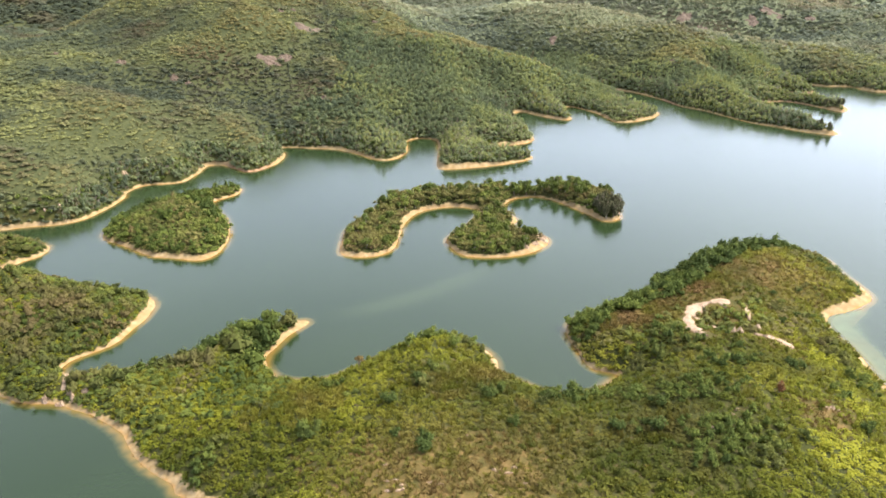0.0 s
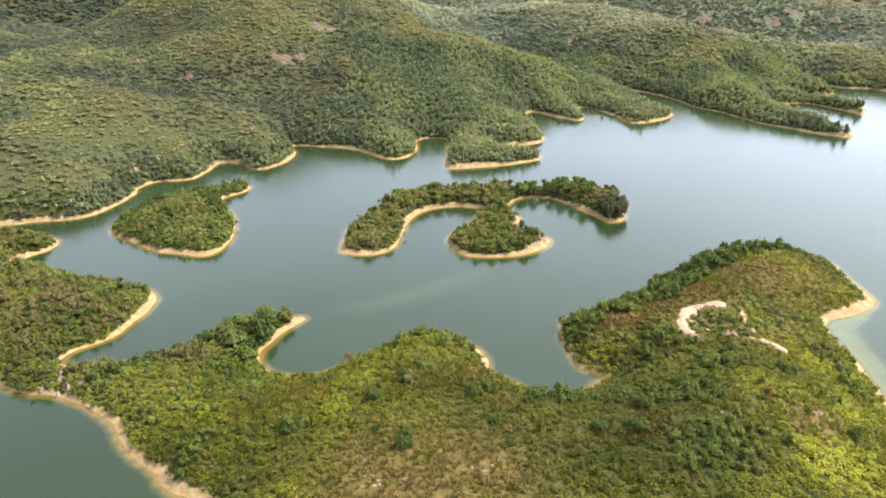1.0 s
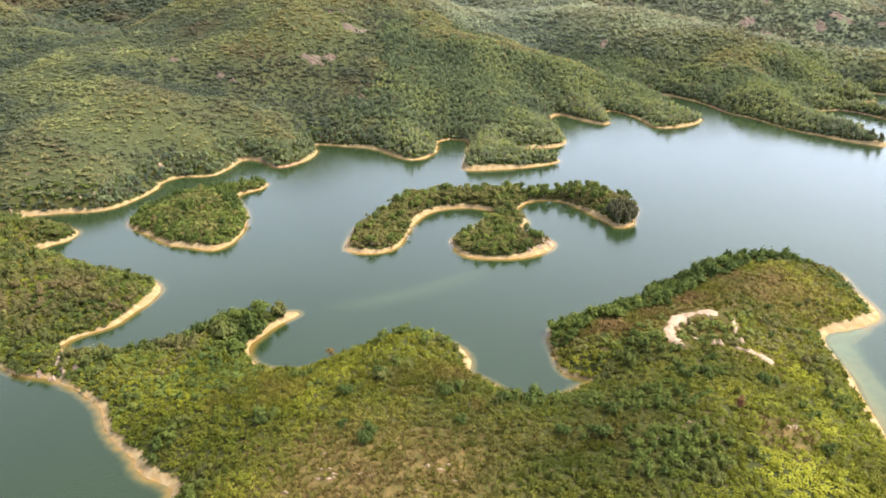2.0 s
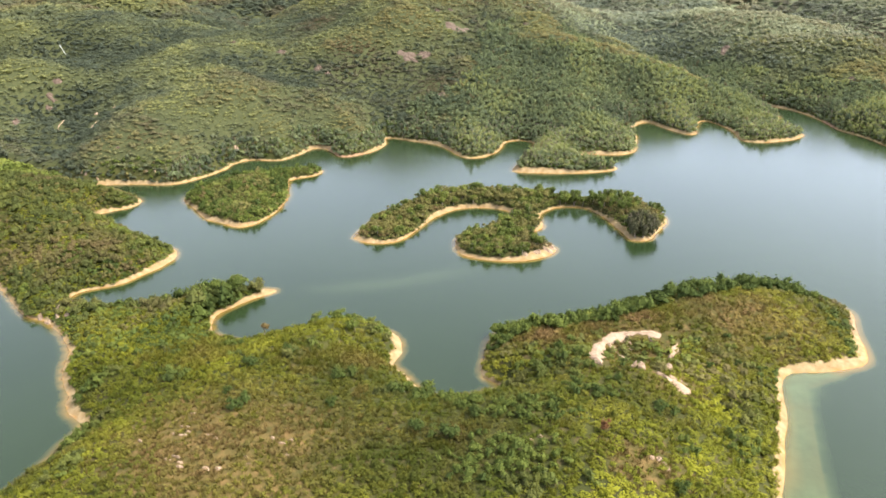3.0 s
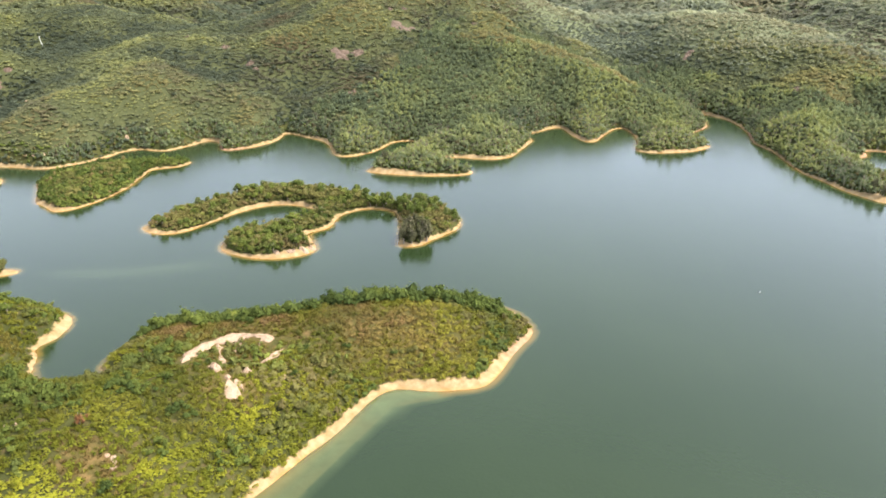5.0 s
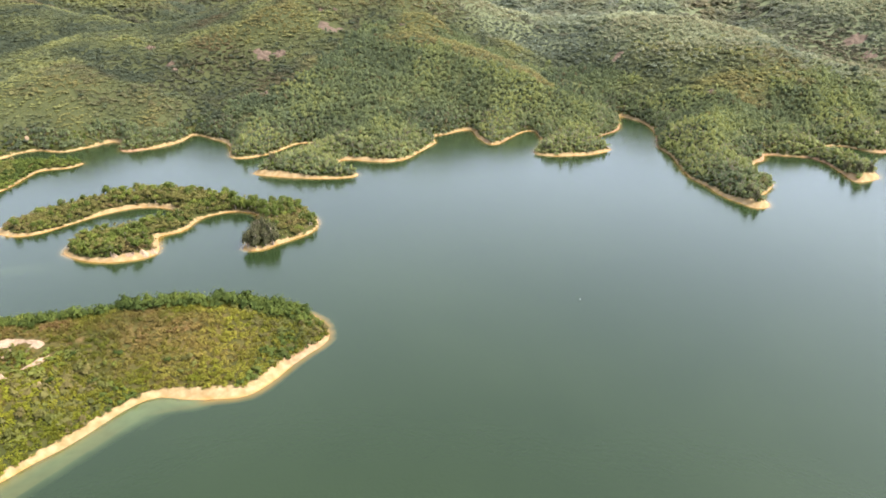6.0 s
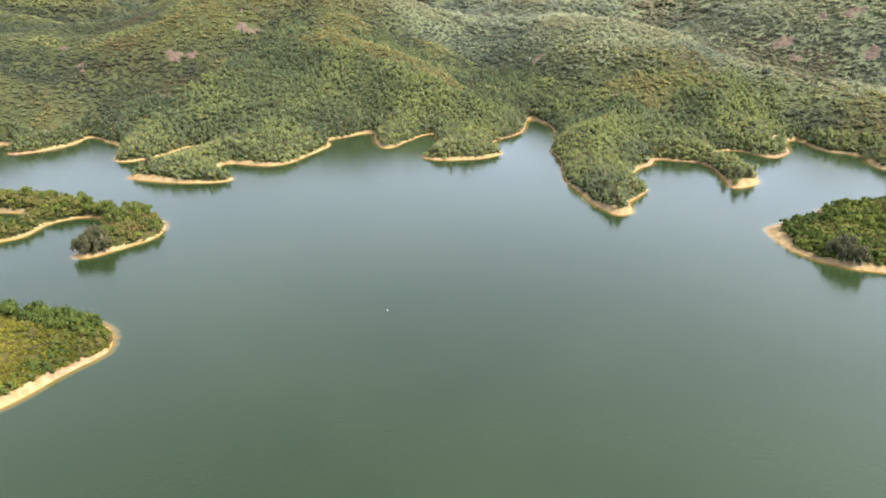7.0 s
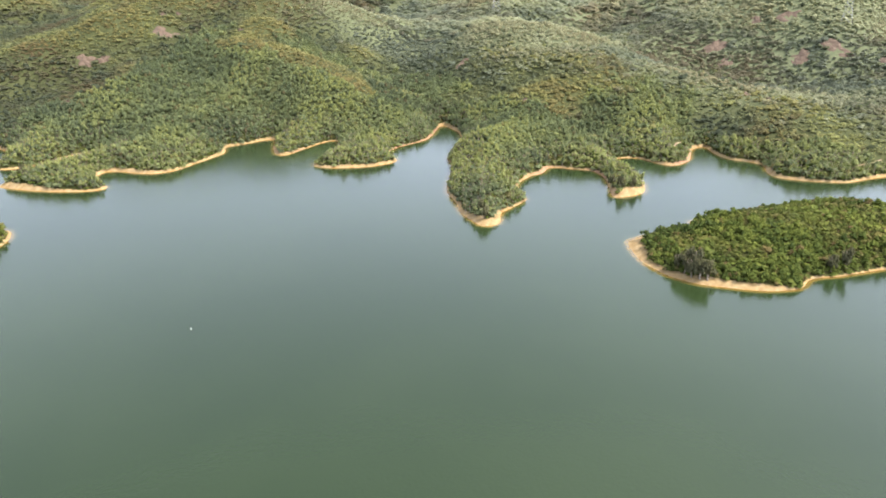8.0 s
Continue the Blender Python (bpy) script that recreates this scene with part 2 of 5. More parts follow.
HOOK_B = [(16.8, 155.4), (14.5, 161.5), (14.2, 165.7), (17, 170), (22, 171.5), (26, 169), (30, 163.5), (33, 158), (35, 153.8), (37, 152.8), (39.8, 154.5),
    (41, 159), (42, 163.4), (42.7, 167.6), (41, 173), (37, 177), (32, 178), (24, 177.5), (10, 176.5), (-2, 175.5), (-10, 173), (-17, 165), (-21, 155),
    (-23.2, 150), (-23, 143)]
EAST = [(158, 236), (161.2, 229.8), (166, 224.3), (170.8, 221.7), (176, 221), (182, 222.4), (189, 225.2), (192.6, 229), (193.8, 233.5), (198.6, 238),
    (205.8, 244.8), (214, 251), (222, 262), (222, 274), (212, 281), (198, 280), (186, 273), (176, 264), (170, 258.5), (166.8, 256.5), (167.5, 251),
    (163, 246), (159.5, 241)]
MAIN_W = [(-420, 140), (-250, 140), (-160, 140), (-127, 146), (-121, 149), (-109, 146), (-104.5, 150.5), (-96, 153.6), (-90, 155.2), (-85.2, 158.7),
    (-83, 165.7), (-81.7, 174.6), (-83, 179), (-81, 184.5), (-74.7, 185.8), (-71, 188), (-69.6, 196), (-69, 203), (-64.2, 202.5), (-57, 196),
    (-52.5, 198), (-49, 206.5), (-48.7, 214.5), (-52, 222.3), (-44, 221.5), (-34, 219), (-26, 212.5), (-19.5, 206.5), (-14, 208.7), (-11.5, 218),
    (-12.4, 228), (-8, 232.5), (-3, 229), (-2.5, 215), (-3, 204), (-2, 196.5), (4, 196.8), (11, 198.3), (20, 202), (25.5, 206.3), (25.5, 210.3),
    (20.5, 211.5), (13.5, 216), (13.2, 220.5)]
MAIN_M = [(19, 222), (25.5, 224), (29.3, 230), (28.3, 238.5), (27.3, 251), (22.5, 256.5), (24.2, 262.6), (28.4, 272.2), (35, 264), (42.4, 256.7),
    (46.1, 258.5), (45.8, 266.6), (46.4, 277.6), (49, 280), (55, 270), (58, 262), (60, 252.5), (66.8, 252.4), (71.3, 255.5), (76.5, 259.6), (79.9, 268),
    (73, 275.3), (71.5, 284), (74.4, 296.6), (68, 315), (72.5, 314.5), (80.8, 306), (88, 290), (90.5, 279), (96.5, 271), (101.6, 260), (107.2, 248.5),
    (113.4, 242), (117, 237), (123, 232.2), (127.5, 230.3), (129.8, 234), (127, 241), (128.2, 253)]
MAIN_E = [(124, 256.5), (121, 265), (121, 272.3), (123, 276.3), (123, 283), (129, 284.2), (135, 284.5), (140.5, 277.5), (144.5, 268), (147.6, 264.5),
    (152.5, 271.5), (150.3, 280), (145, 287), (138, 294), (136.5, 301), (142.3, 304.5), (147.5, 301.5), (153.5, 301.5), (156, 311), (154.2, 322.3),
    (157, 327.5), (160.3, 321.5), (166, 315.6), (174.8, 314.5), (177.5, 305.3), (181.5, 301.8), (187, 301.8), (197.6, 305.5), (206.5, 316), (230, 330),
    (270, 335), (340, 320), (700, 300), (700, 900), (-420, 900)]


def rounded(points, n=3):
    """A closed smooth line through the shore's corners."""
    p, out = np.array(points, float), []
    for i in range(len(p)):
        a, b, c, d = p[i - 1], p[i], p[(i + 1) % len(p)], p[(i + 2) % len(p)]
        for k in range(n):
            t = k / n
            out.append(0.5 * (2 * b + (c - a) * t + (2 * a - 5 * b + 4 * c - d) * t * t + (3 * b - a - 3 * c + d) * t ** 3))
    return np.array(out)


def inside_by(line, x, y):
    """Metres inside the closed line; outside it is negative."""
    best, ins = np.full(x.shape, 1e12), np.zeros(x.shape, bool)
    for (x0, y0), (x1, y1) in zip(line, np.roll(line, -1, axis=0)):
        dx, dy = x1 - x0, y1 - y0
        t = np.clip(((x - x0) * dx + (y - y0) * dy) / (dx * dx + dy * dy + 1e-12), 0, 1)
        best = np.minimum(best, (x - x0 - t * dx) ** 2 + (y - y0 - t * dy) ** 2)
        ins ^= ((y0 > y) != (y1 > y)) & (x < x0 + (y - y0) / (dy if dy else 1e-12) * dx)
    return np.where(ins, 1, -1) * np.sqrt(best)


# hills and hollows: x, y, reach east-west, reach north-south, height
HILLS_A = [(-100, 110, 34, 34, 4.4), (-92, 126, 10, 10, 3.2), (-84, 174, 10, 10, -2.9), (-12, 46, 15, 15, 4.5), (-4, 94, 10, 10, 2.5), (20, 78, 34, 34, 4.5), (36, 78, 10, 10, 2.8), (44, 118, 10, 10, 5), (-300, 382, 34, 34, 14.6), (-300, 374, 34, 34, 14.5), (-276, 246, 34, 34, 13.8), (-268, 286, 34, 34, 10.3), (-252, 302, 22, 22, 6.2), (-236, 238, 10, 10, 3.6), (-204, 270, 34, 34, 16.4), (-204, 238, 10, 10, -5.8), (-188, 198, 15, 15, 11.6), (-188, 294, 10, 10, 3.8)]
HILLS_B = [(-148, 350, 34, 34, 13.3), (-148, 374, 22, 22, 9.6), (-148, 294, 10, 10, 2.8), (-140, 270, 22, 22, 6.4), (-140, 190, 15, 15, -3.2), (-132, 206, 10, 10, -2), (-116, 206, 34, 34, 9), (-100, 366, 34, 34, 12.6), (-100, 238, 10, 10, -2.3), (-92, 270, 15, 15, 4), (-84, 318, 34, 34, 20.9), (-76, 294, 10, 10, 3.7), (-68, 382, 22, 22, 8.5), (-68, 246, 10, 10, -1.8), (-36, 382, 34, 34, 14.8), (-28, 334, 10, 10, 8), (-28, 246, 22, 22, 1.9), (-28, 406, 22, 22, 7.2)]
HILLS_C = [(-12, 286, 10, 10, -3.5), (-4, 302, 22, 22, 11), (-4, 494, 34, 34, 10.8), (4, 262, 10, 10, 2), (4, 358, 10, 10, 4.9), (12, 494, 34, 34, 11), (12, 382, 22, 22, -6), (12, 286, 10, 10, -2.4), (20, 430, 22, 22, 6.1), (36, 350, 15, 15, -3.1), (36, 302, 10, 10, 3.6), (52, 398, 22, 22, 9.9), (60, 286, 10, 10, -4.1), (68, 454, 22, 22, -0.8), (68, 326, 10, 10, 1.5), (76, 358, 10, 10, 2.4), (84, 398, 34, 34, 11.6), (100, 534, 34, 34, 11.3)]
HILLS_D = [(100, 326, 10, 10, 2.9), (100, 358, 10, 10, 2.7), (100, 542, 22, 22, 5.9), (100, 278, 10, 10, 4), (116, 462, 22, 22, 5.7), (124, 318, 10, 10, -5.3), (132, 414, 22, 22, -6.1), (140, 358, 34, 34, 7.3), (140, 350, 10, 10, -3), (156, 486, 34, 34, 13.4), (156, 334, 10, 10, -4.3), (172, 486, 34, 34, 12.8), (172, 398, 22, 22, -6.2), (188, 438, 22, 22, 5), (196, 518, 34, 34, 14.1), (196, 262, 22, 22, 5.9), (252, 414, 34, 34, 10.2), (292, 390, 34, 34, 3.2)]
HILLS_E = [(-33, 273, 11, 11, 3.0), (-14, 314, 12, 12, 2.6), (18, 318, 12, 10, 2.6), (44, 430, 14, 14, 3.4), (-144, 248, 14, 14, 2.8), (-103, 222, 12, 16, 1.4), (31, 294, 9, 9, 1.5), (121, 346, 9, 9, 1.0), (-32, 308, 10, 8, 1.2)]
HILLS = HILLS_A + HILLS_B + HILLS_C + HILLS_D + HILLS_E


def smoothstep(a, b, v):
    t = np.clip((v - a) / (b - a), 0, 1)
    return t * t * (3 - 2 * t)


def axis_steps(lo, hi, step, far_lo, far_hi, grow=1.22):
    mid = list(np.arange(lo, hi + 0.01, step))
    a, s = [lo], step
    while a[-1] > far_lo:
        s *= grow
        a.append(a[-1] - s)
    b, s = [mid[-1]], step
    while b[-1] < far_hi:
        s *= grow
        b.append(b[-1] + s)
    return np.array(a[:0:-1] + mid + b[1:])


XS = axis_steps(-235, 300, 1.35, -2600, 2600)
YS = axis_steps(44, 400, 1.35, -2600, 2600, 1.10)
GX, GY = np.meshgrid(XS, YS)
LANDS = [("home", NEAR_W + NEAR_N + NEAR_E), ("round", ROUND), ("hook", HOOK_A + HOOK_B), ("east", EAST), ("main", MAIN_W + MAIN_M + MAIN_E)]
SHORE = np.full(GX.shape, -60.0)
LAND = np.zeros(GX.shape, int)
for k, (_, corners) in enumerate(LANDS):
    line = rounded(corners)
    lo, hi = line.min(0) - 60, line.max(0) + 60
    near = (GX > lo[0]) & (GX < hi[0]) & (GY > lo[1]) & (GY < hi[1])
    d = inside_by(line, GX[near], GY[near])
    now = SHORE[near]
    LAND[near] = np.where(d > now, k, LAND[near])
    SHORE[near] = np.maximum(d, now)
FAR_OUT = (GX < -400) | (GX > 690) | (GY > 880)
SHORE[FAR_OUT] = 60.0
LAND[FAR_OUT] = 4
SHORE = SHORE - 0.4 + 0.35 * fbm(GX, GY, 6, 3, 5)


SILT = rounded([(57, 60), (66.0, 62), (66.6, 76), (66.5, 84), (66.2, 92), (66.8, 99), (68.2, 105.2), (71.5, 109.2), (66, 110), (57, 104)])


def silt_shelf(x, y):
    """A shallow shelf of pale silt under the eastern shore, with a sharp outer edge."""
    near = (x > 50) & (x < 80) & (y > 55) & (y < 115)
    v = np.zeros(np.shape(x))
    v[near] = smoothstep(-1.0, 1.4, inside_by(SILT, x[near], y[near])) * (0.72 + 0.3 * fbm(x[near], y[near], 7, 3, 34))
    return v


def plume(x, y):
    """A faint lane of clouded water drifting off the cape."""
    ax, ay, bx, by = -20.0, 109.6, 6.0, 125.5
    ux, uy = (bx - ax), (by - ay)
    n = math.hypot(ux, uy)
    s, c = ((x - ax) * ux + (y - ay) * uy) / n, (-(x - ax) * uy + (y - ay) * ux) / n
    return 0.19 * smoothstep(-3, 8, s) * smoothstep(n + 12, n - 6, s) * np.exp(-((c + 1.5 * np.sin(s * 0.12)) / 2.3) ** 2)


def land_height(x, y, d, land):
    din = np.clip(d, 0, None)
    z = 0.30 * np.clip(din, 0, 3) + 0.06 * np.clip(din - 3, 0, 8)
    rise = 1 - np.exp(-din / 9)
    h = np.zeros_like(z)
    for hx, hy, sx, sy, a in HILLS:
        h = h + a * np.exp(-((x - hx) / sx) ** 2 / 2 - ((y - hy) / sy) ** 2 / 2)
    h = h - 6.0 * np.exp(-((x + 142) / 15) ** 2 - ((y - 172) / 17) ** 2) - 4.5 * np.exp(-((x + 131) / 9) ** 2 - ((y - 162) / 8) ** 2) - 7.5 * np.exp(-((x + 164) / 13) ** 2 - ((y - 192) / 13) ** 2)
    h = h + 1.6 * np.exp(-((x + 3) / 8) ** 2 - ((y - 92) / 5) ** 2) + 3.1 * np.exp(-((x - 57) / 13) ** 2 - ((y - 127) / 8) ** 2)
    z = z + rise * h
    main = (land == 4)
    z = z + main * 10.0 * (1 - np.exp(-din / 30))
    z = z + main * (1 - np.exp(-din / 40)) * (1.0 * fbm(x, y, 32, 3, 21) + 0.45 * fbm(x, y, 12, 3, 22))
    z = z + main * (26 * smoothstep(470, 640, y) + 28 * smoothstep(-255, -420, x) * smoothstep(150, 260, y) + 20 * smoothstep(300, 480, x) * smoothstep(300, 420, y))
    z = z + (1 - np.exp(-din / 6)) * 0.35 * fbm(x, y, 7, 3, 23)
    z = z - 1.5 * np.exp(-((x - 42.3) / 4.2) ** 2 - ((y - 98.3) / 3.6) ** 2)
    z = z + (land == 2) * 1.4 * (1 - np.exp(-din / 3)) * smoothstep(148, 166, y)
    out = np.clip(-d, 0, None)
    bed = -0.42 * out - 0.07 * out ** 2
    bed = np.where(silt_shelf(x, y) > 0, np.maximum(bed, -0.5), bed)
    return np.where(d > 0, np.maximum(z, 0.02), np.maximum(bed, -9))


HEIGHT = land_height(GX, GY, SHORE, LAND)


def grid_at(field, x, y):
    i = np.clip(np.searchsorted(XS, x) - 1, 0, len(XS) - 2)
    j = np.clip(np.searchsorted(YS, y) - 1, 0, len(YS) - 2)
    u, v = (x - XS[i]) / (XS[i + 1] - XS[i]), (y - YS[j]) / (YS[j + 1] - YS[j])
    return (field[j, i] * (1 - u) + field[j, i + 1] * u) * (1 - v) + (field[j + 1, i] * (1 - u) + field[j + 1, i + 1] * u) * v


def blurred(field, times):
    for _ in range(times):
        field = (np.roll(field, 1, 0) + np.roll(field, -1, 0) + np.roll(field, 1, 1) + np.roll(field, -1, 1) + 2 * field) / 6
    return field


# how far the ground lies below its surroundings: hollows carry darker, taller plants than ridges, the tint also
# standing in for relief shade
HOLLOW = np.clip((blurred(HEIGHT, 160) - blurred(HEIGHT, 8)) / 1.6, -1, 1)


def ground_z(x, y):
    return float(grid_at(HEIGHT, np.array([x]), np.array([y]))[0])


def mesh_from(name, verts, faces, mat, attrs=None, smooth=False):
    """A mesh from arrays: verts n x 3, faces all triangles or all quads."""
    me = bpy.data.meshes.new(name)
    verts, faces = np.asarray(verts, np.float32), np.asarray(faces, np.int32)
    side = faces.shape[1]
    me.vertices.add(len(verts))
    me.vertices.foreach_set("co", verts.ravel())
    me.loops.add(faces.size)
    me.loops.foreach_set("vertex_index", faces.ravel())
    me.polygons.add(len(faces))
    me.polygons.foreach_set("loop_start", np.arange(0, faces.size, side, dtype=np.int32))
    me.polygons.foreach_set("use_smooth", np.full(len(faces), smooth, bool))
    me.update(calc_edges=True)
    for key, vals in (attrs or {}).items():
        a = me.attributes.new(key, "FLOAT", "POINT")
        a.data.foreach_set("value", np.asarray(vals, np.float32).ravel())
    me.materials.append(mat)
    return me


def grid_faces(nx, ny):
    j, i = np.meshgrid(np.arange(ny - 1), np.arange(nx - 1), indexing="ij")
    a = (j * nx + i).ravel()
    return np.stack([a, a + 1, a + nx + 1, a + nx], 1)


def blob(x, y, cx, cy, rx, ry):
    return np.exp(-((x - cx) / rx) ** 2 - ((y - cy) / ry) ** 2)


def beach_width(x, y, land):
    """How far the bare shore reaches inland: broad on capes, narrow under the trees."""
    w = 0.80 + 0.5 * fbm(x, y, 16, 2, 31)
    w = w + 1.2 * blob(x, y, 73, 113, 9, 9) + 0.8 * blob(x, y, 76, 126, 4, 9) + 0.6 * blob(x, y, 62, 92, 5, 16) + 1.6 * blob(x, y, 10, 199, 14, 4) + 0.7 * blob(x, y, -20, 136, 7, 5) + 0.5 * blob(x, y, -52, 135, 9, 4)
    w = w + 0.6 * blob(x, y, 182, 223, 9, 4) + 1.6 * blob(x, y, 160, 234, 4, 6) + 1.2 * blob(x, y, 20, 138, 4, 4) + 2.2 * blob(x, y, 149, 269, 4, 4) + 0.9 * blob(x, y, 126, 233, 5, 4)
    w = w + 0.8 * blob(x, y, -24, 106, 4, 5) + 0.7 * blob(x, y, -52, 110, 4, 6) + 0.6 * blob(x, y, 5, 97, 4, 5) + 0.7 * blob(x, y, -42, 76, 18, 10) + 0.6 * blob(x, y, -28, 62, 6, 7)
    w = w - 0.8 * (blob(x, y, 20, 98, 7, 13) + blob(x, y, 15, 87, 12, 5) + blob(x, y, 24, 170, 14, 5) + blob(x, y, 60, 138, 18, 9) + blob(x, y, 104, 258, 12, 22) + blob(x, y, 200, 240, 8, 7))
    w = w + 1.3 * blob(x, y, 161, 231, 5, 6) + 0.7 * blob(x, y, 170, 223, 8, 3) + 0.6 * blob(x, y, 180, 222, 9, 3) + 1.0 * blob(x, y, 184, 224, 10, 5) + 2.0 * blob(x, y, 166, 250, 3.5, 4)
    return np.clip(w - 0.15 * (land == 4), 0.3, 4.0)


MEADOWS = [(193, 328, 10, 6), (184, 333, 5, 4), (100, 320, 6, 4), (-98, 190, 5, 6), (152, 345, 8, 5)]
BARE_SPOTS = [(-4, 61, 9, 7), (4, 64, 7, 5), (2, 55, 11, 6), (46, 73, 4, 3), (42, 98, 7, 6), (48, 92, 4, 4)]
DRY_SPOTS = [(107, 330, 13, 17), (190, 318, 8, 6), (58, 116, 13, 10), (40, 108, 10, 5), (-1, 60, 12, 9), (28, 104, 6, 6), (196, 258, 12, 6), (8, 174, 16, 3)]


def spots(x, y, some):
    v = np.zeros_like(x)
    for s in some:
        v = np.maximum(v, blob(x, y, *s))
    return v


# ---- the ground, one sheet to the horizon ----
WIDE = beach_width(GX, GY, LAND)
SANDY = 0.5 + (WIDE - SHORE) * 0.6
SANDY = np.where(SHORE < -9, 0.3, SANDY)
clay = smoothstep(0.3, 0.7, fbm(GX, GY, 22, 2, 33) + 0.35 * (LAND == 4) * (GY > 235) - 0.2 - 0.8 * (LAND == 3) - 0.6 * ((LAND == 0) & (GX < 12)))
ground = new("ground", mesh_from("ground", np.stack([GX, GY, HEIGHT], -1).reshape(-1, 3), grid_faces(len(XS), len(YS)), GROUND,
             {"sand": np.clip(SANDY, 0, 1), "dry": np.clip(spots(GX, GY, BARE_SPOTS) * 1.2 + spots(GX, GY, DRY_SPOTS) * 0.7, 0, 1), "rise": np.clip(HEIGHT * np.where(LAND == 3, 1.7, 1.0), 0, 1), "clay": clay, "hazed_grass": smoothstep(350, 400, GY + 0.12 * GX + 12 * fbm(GX, GY, 20, 2, 67)) * smoothstep(-160, -60, GX), "straw": 0.9 * (LAND == 4) * smoothstep(2, 7, SHORE)}, True))
tagged(ground, "hilly ground with pale sandy shores and dry soil", "ground", kind="structure")

# ---- the lake ----
LX, LY = axis_steps(-150, 225, 1.7, -2600, 2600), axis_steps(44, 330, 1.7, -2600, 2600, 1.15)
WX, WY = np.meshgrid(LX, LY)
depth = np.clip(-grid_at(HEIGHT, WX.ravel(), WY.ravel()) / 2.2, 0, 1)
lake = new("water", mesh_from("water", np.stack([WX.ravel(), WY.ravel(), 0 * depth], -1), grid_faces(len(LX), len(LY)), WATER, {"depth": depth, "silt": np.maximum(silt_shelf(WX.ravel(), WY.ravel()), plume(WX.ravel(), WY.ravel()))}, True))
tagged(lake, "calm green lake water with a faint ripple", "water", kind="structure")


# ---- plants ----
def ico(detail=1):
    bm = bmesh.new()
    bmesh.ops.create_icosphere(bm, subdivisions=detail, radius=1)
    v = np.array([w.co for w in bm.verts])
    f = np.array([[w.index for w in p.verts] for p in bm.faces])
    bm.free()
    return v, f


ICO = ico(1)
OCTA = np.array([(1, 0, 0), (0, 1, 0), (-1, 0, 0), (0, -1, 0), (0, 0, 1), (0, 0, -1)], float), np.array([(0, 1, 4), (1, 2, 4), (2, 3, 4), (3, 0, 4), (1, 0, 5), (2, 1, 5), (3, 2, 5), (0, 3, 5)])


def crown_shape(rng, lobes, leaves, leaf=0.34, squash=0.8, spread=0.55, core=None, loose=0.0):
    """A ragged crown about 1 wide each way from its middle: small cores and loose leaf sprays round them."""
    vs, fs, tint, n = [], [], [], 0
    cores = [np.array([0, 0, 0.0])] + [np.append(rng.normal(0, spread * 0.6, 2), rng.uniform(-0.35, 0.45)) for _ in range(lobes - 1)]
    sizes = [0.66 - 0.24 * loose] + [rng.uniform(0.34, 0.52) * (1 - 0.3 * loose) for _ in range(lobes - 1)]
    for c, s in zip(cores, sizes):
        cv, cf = core or ICO
        v = cv * s * rng.uniform(0.75, 1.2, (len(cv), 1)) * [1, 1, squash] + c * [1, 1, squash]
        # cores take a slightly darker tint than the sprays
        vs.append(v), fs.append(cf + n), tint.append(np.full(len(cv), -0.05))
        n += len(cv)
    per = rng.integers(0, lobes, leaves)
    for k in per:
        d = rng.normal(size=3)
        d[2] = abs(d[2]) * 0.9 - 0.25
        d /= np.linalg.norm(d)
        p = cores[k] * [1, 1, squash] + d * sizes[k] * rng.uniform(0.85, 1.3 + 0.55 * loose) * [1, 1, squash]
        nrm = d * 0.85 + [0, 0, 0.45] + rng.normal(0, 0.32, 3)
        nrm /= np.linalg.norm(nrm)
        a = np.cross(nrm, rng.normal(size=3))
        a /= np.linalg.norm(a)
        b = np.cross(nrm, a)
        s = leaf * rng.uniform(0.6, 1.25)
        vs.append(np.array([p - a * s * 0.6 - b * s * 0.5, p + a * s * 0.6 - b * s * 0.4, p + b * s * 0.75 + nrm * s * 0.2]))
        # sprays that point upwards take a lighter tint
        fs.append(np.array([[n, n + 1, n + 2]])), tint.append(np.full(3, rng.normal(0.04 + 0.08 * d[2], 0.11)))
        n += 3
    return np.concatenate(vs), np.concatenate(fs), np.concatenate(tint)


def sprig_shape(rng, leaves, small=0.42, large=0.72):
    """A low dome of a few broad leaf sprays, with no core."""
    vs, tint = [], []
    for k in range(leaves):
        a, e = 2.4 * k + rng.uniform(-0.4, 0.4), math.asin(min(1, 0.15 + 0.85 * k / (leaves - 1)))
        d = np.array([math.cos(a) * math.cos(e), math.sin(a) * math.cos(e), math.sin(e)])
        p = d * rng.uniform(0.55, 0.95)
        nrm = d * 0.7 + [0, 0, 0.5] + rng.normal(0, 0.3, 3)
        nrm /= np.linalg.norm(nrm)
        u = np.cross(nrm, rng.normal(size=3))
        u /= np.linalg.norm(u)
        w, s = np.cross(nrm, u), rng.uniform(small, large)
        vs.append(np.array([p - u * s * 0.75 - w * s * 0.5, p + u * s * 0.75 - w * s * 0.45, p + w * s * 0.85]))
        # upper sprays slightly lighter in tint
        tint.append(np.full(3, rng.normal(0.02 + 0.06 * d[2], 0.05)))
    return np.concatenate(vs), np.arange(leaves * 3).reshape(-1, 3), np.concatenate(tint)


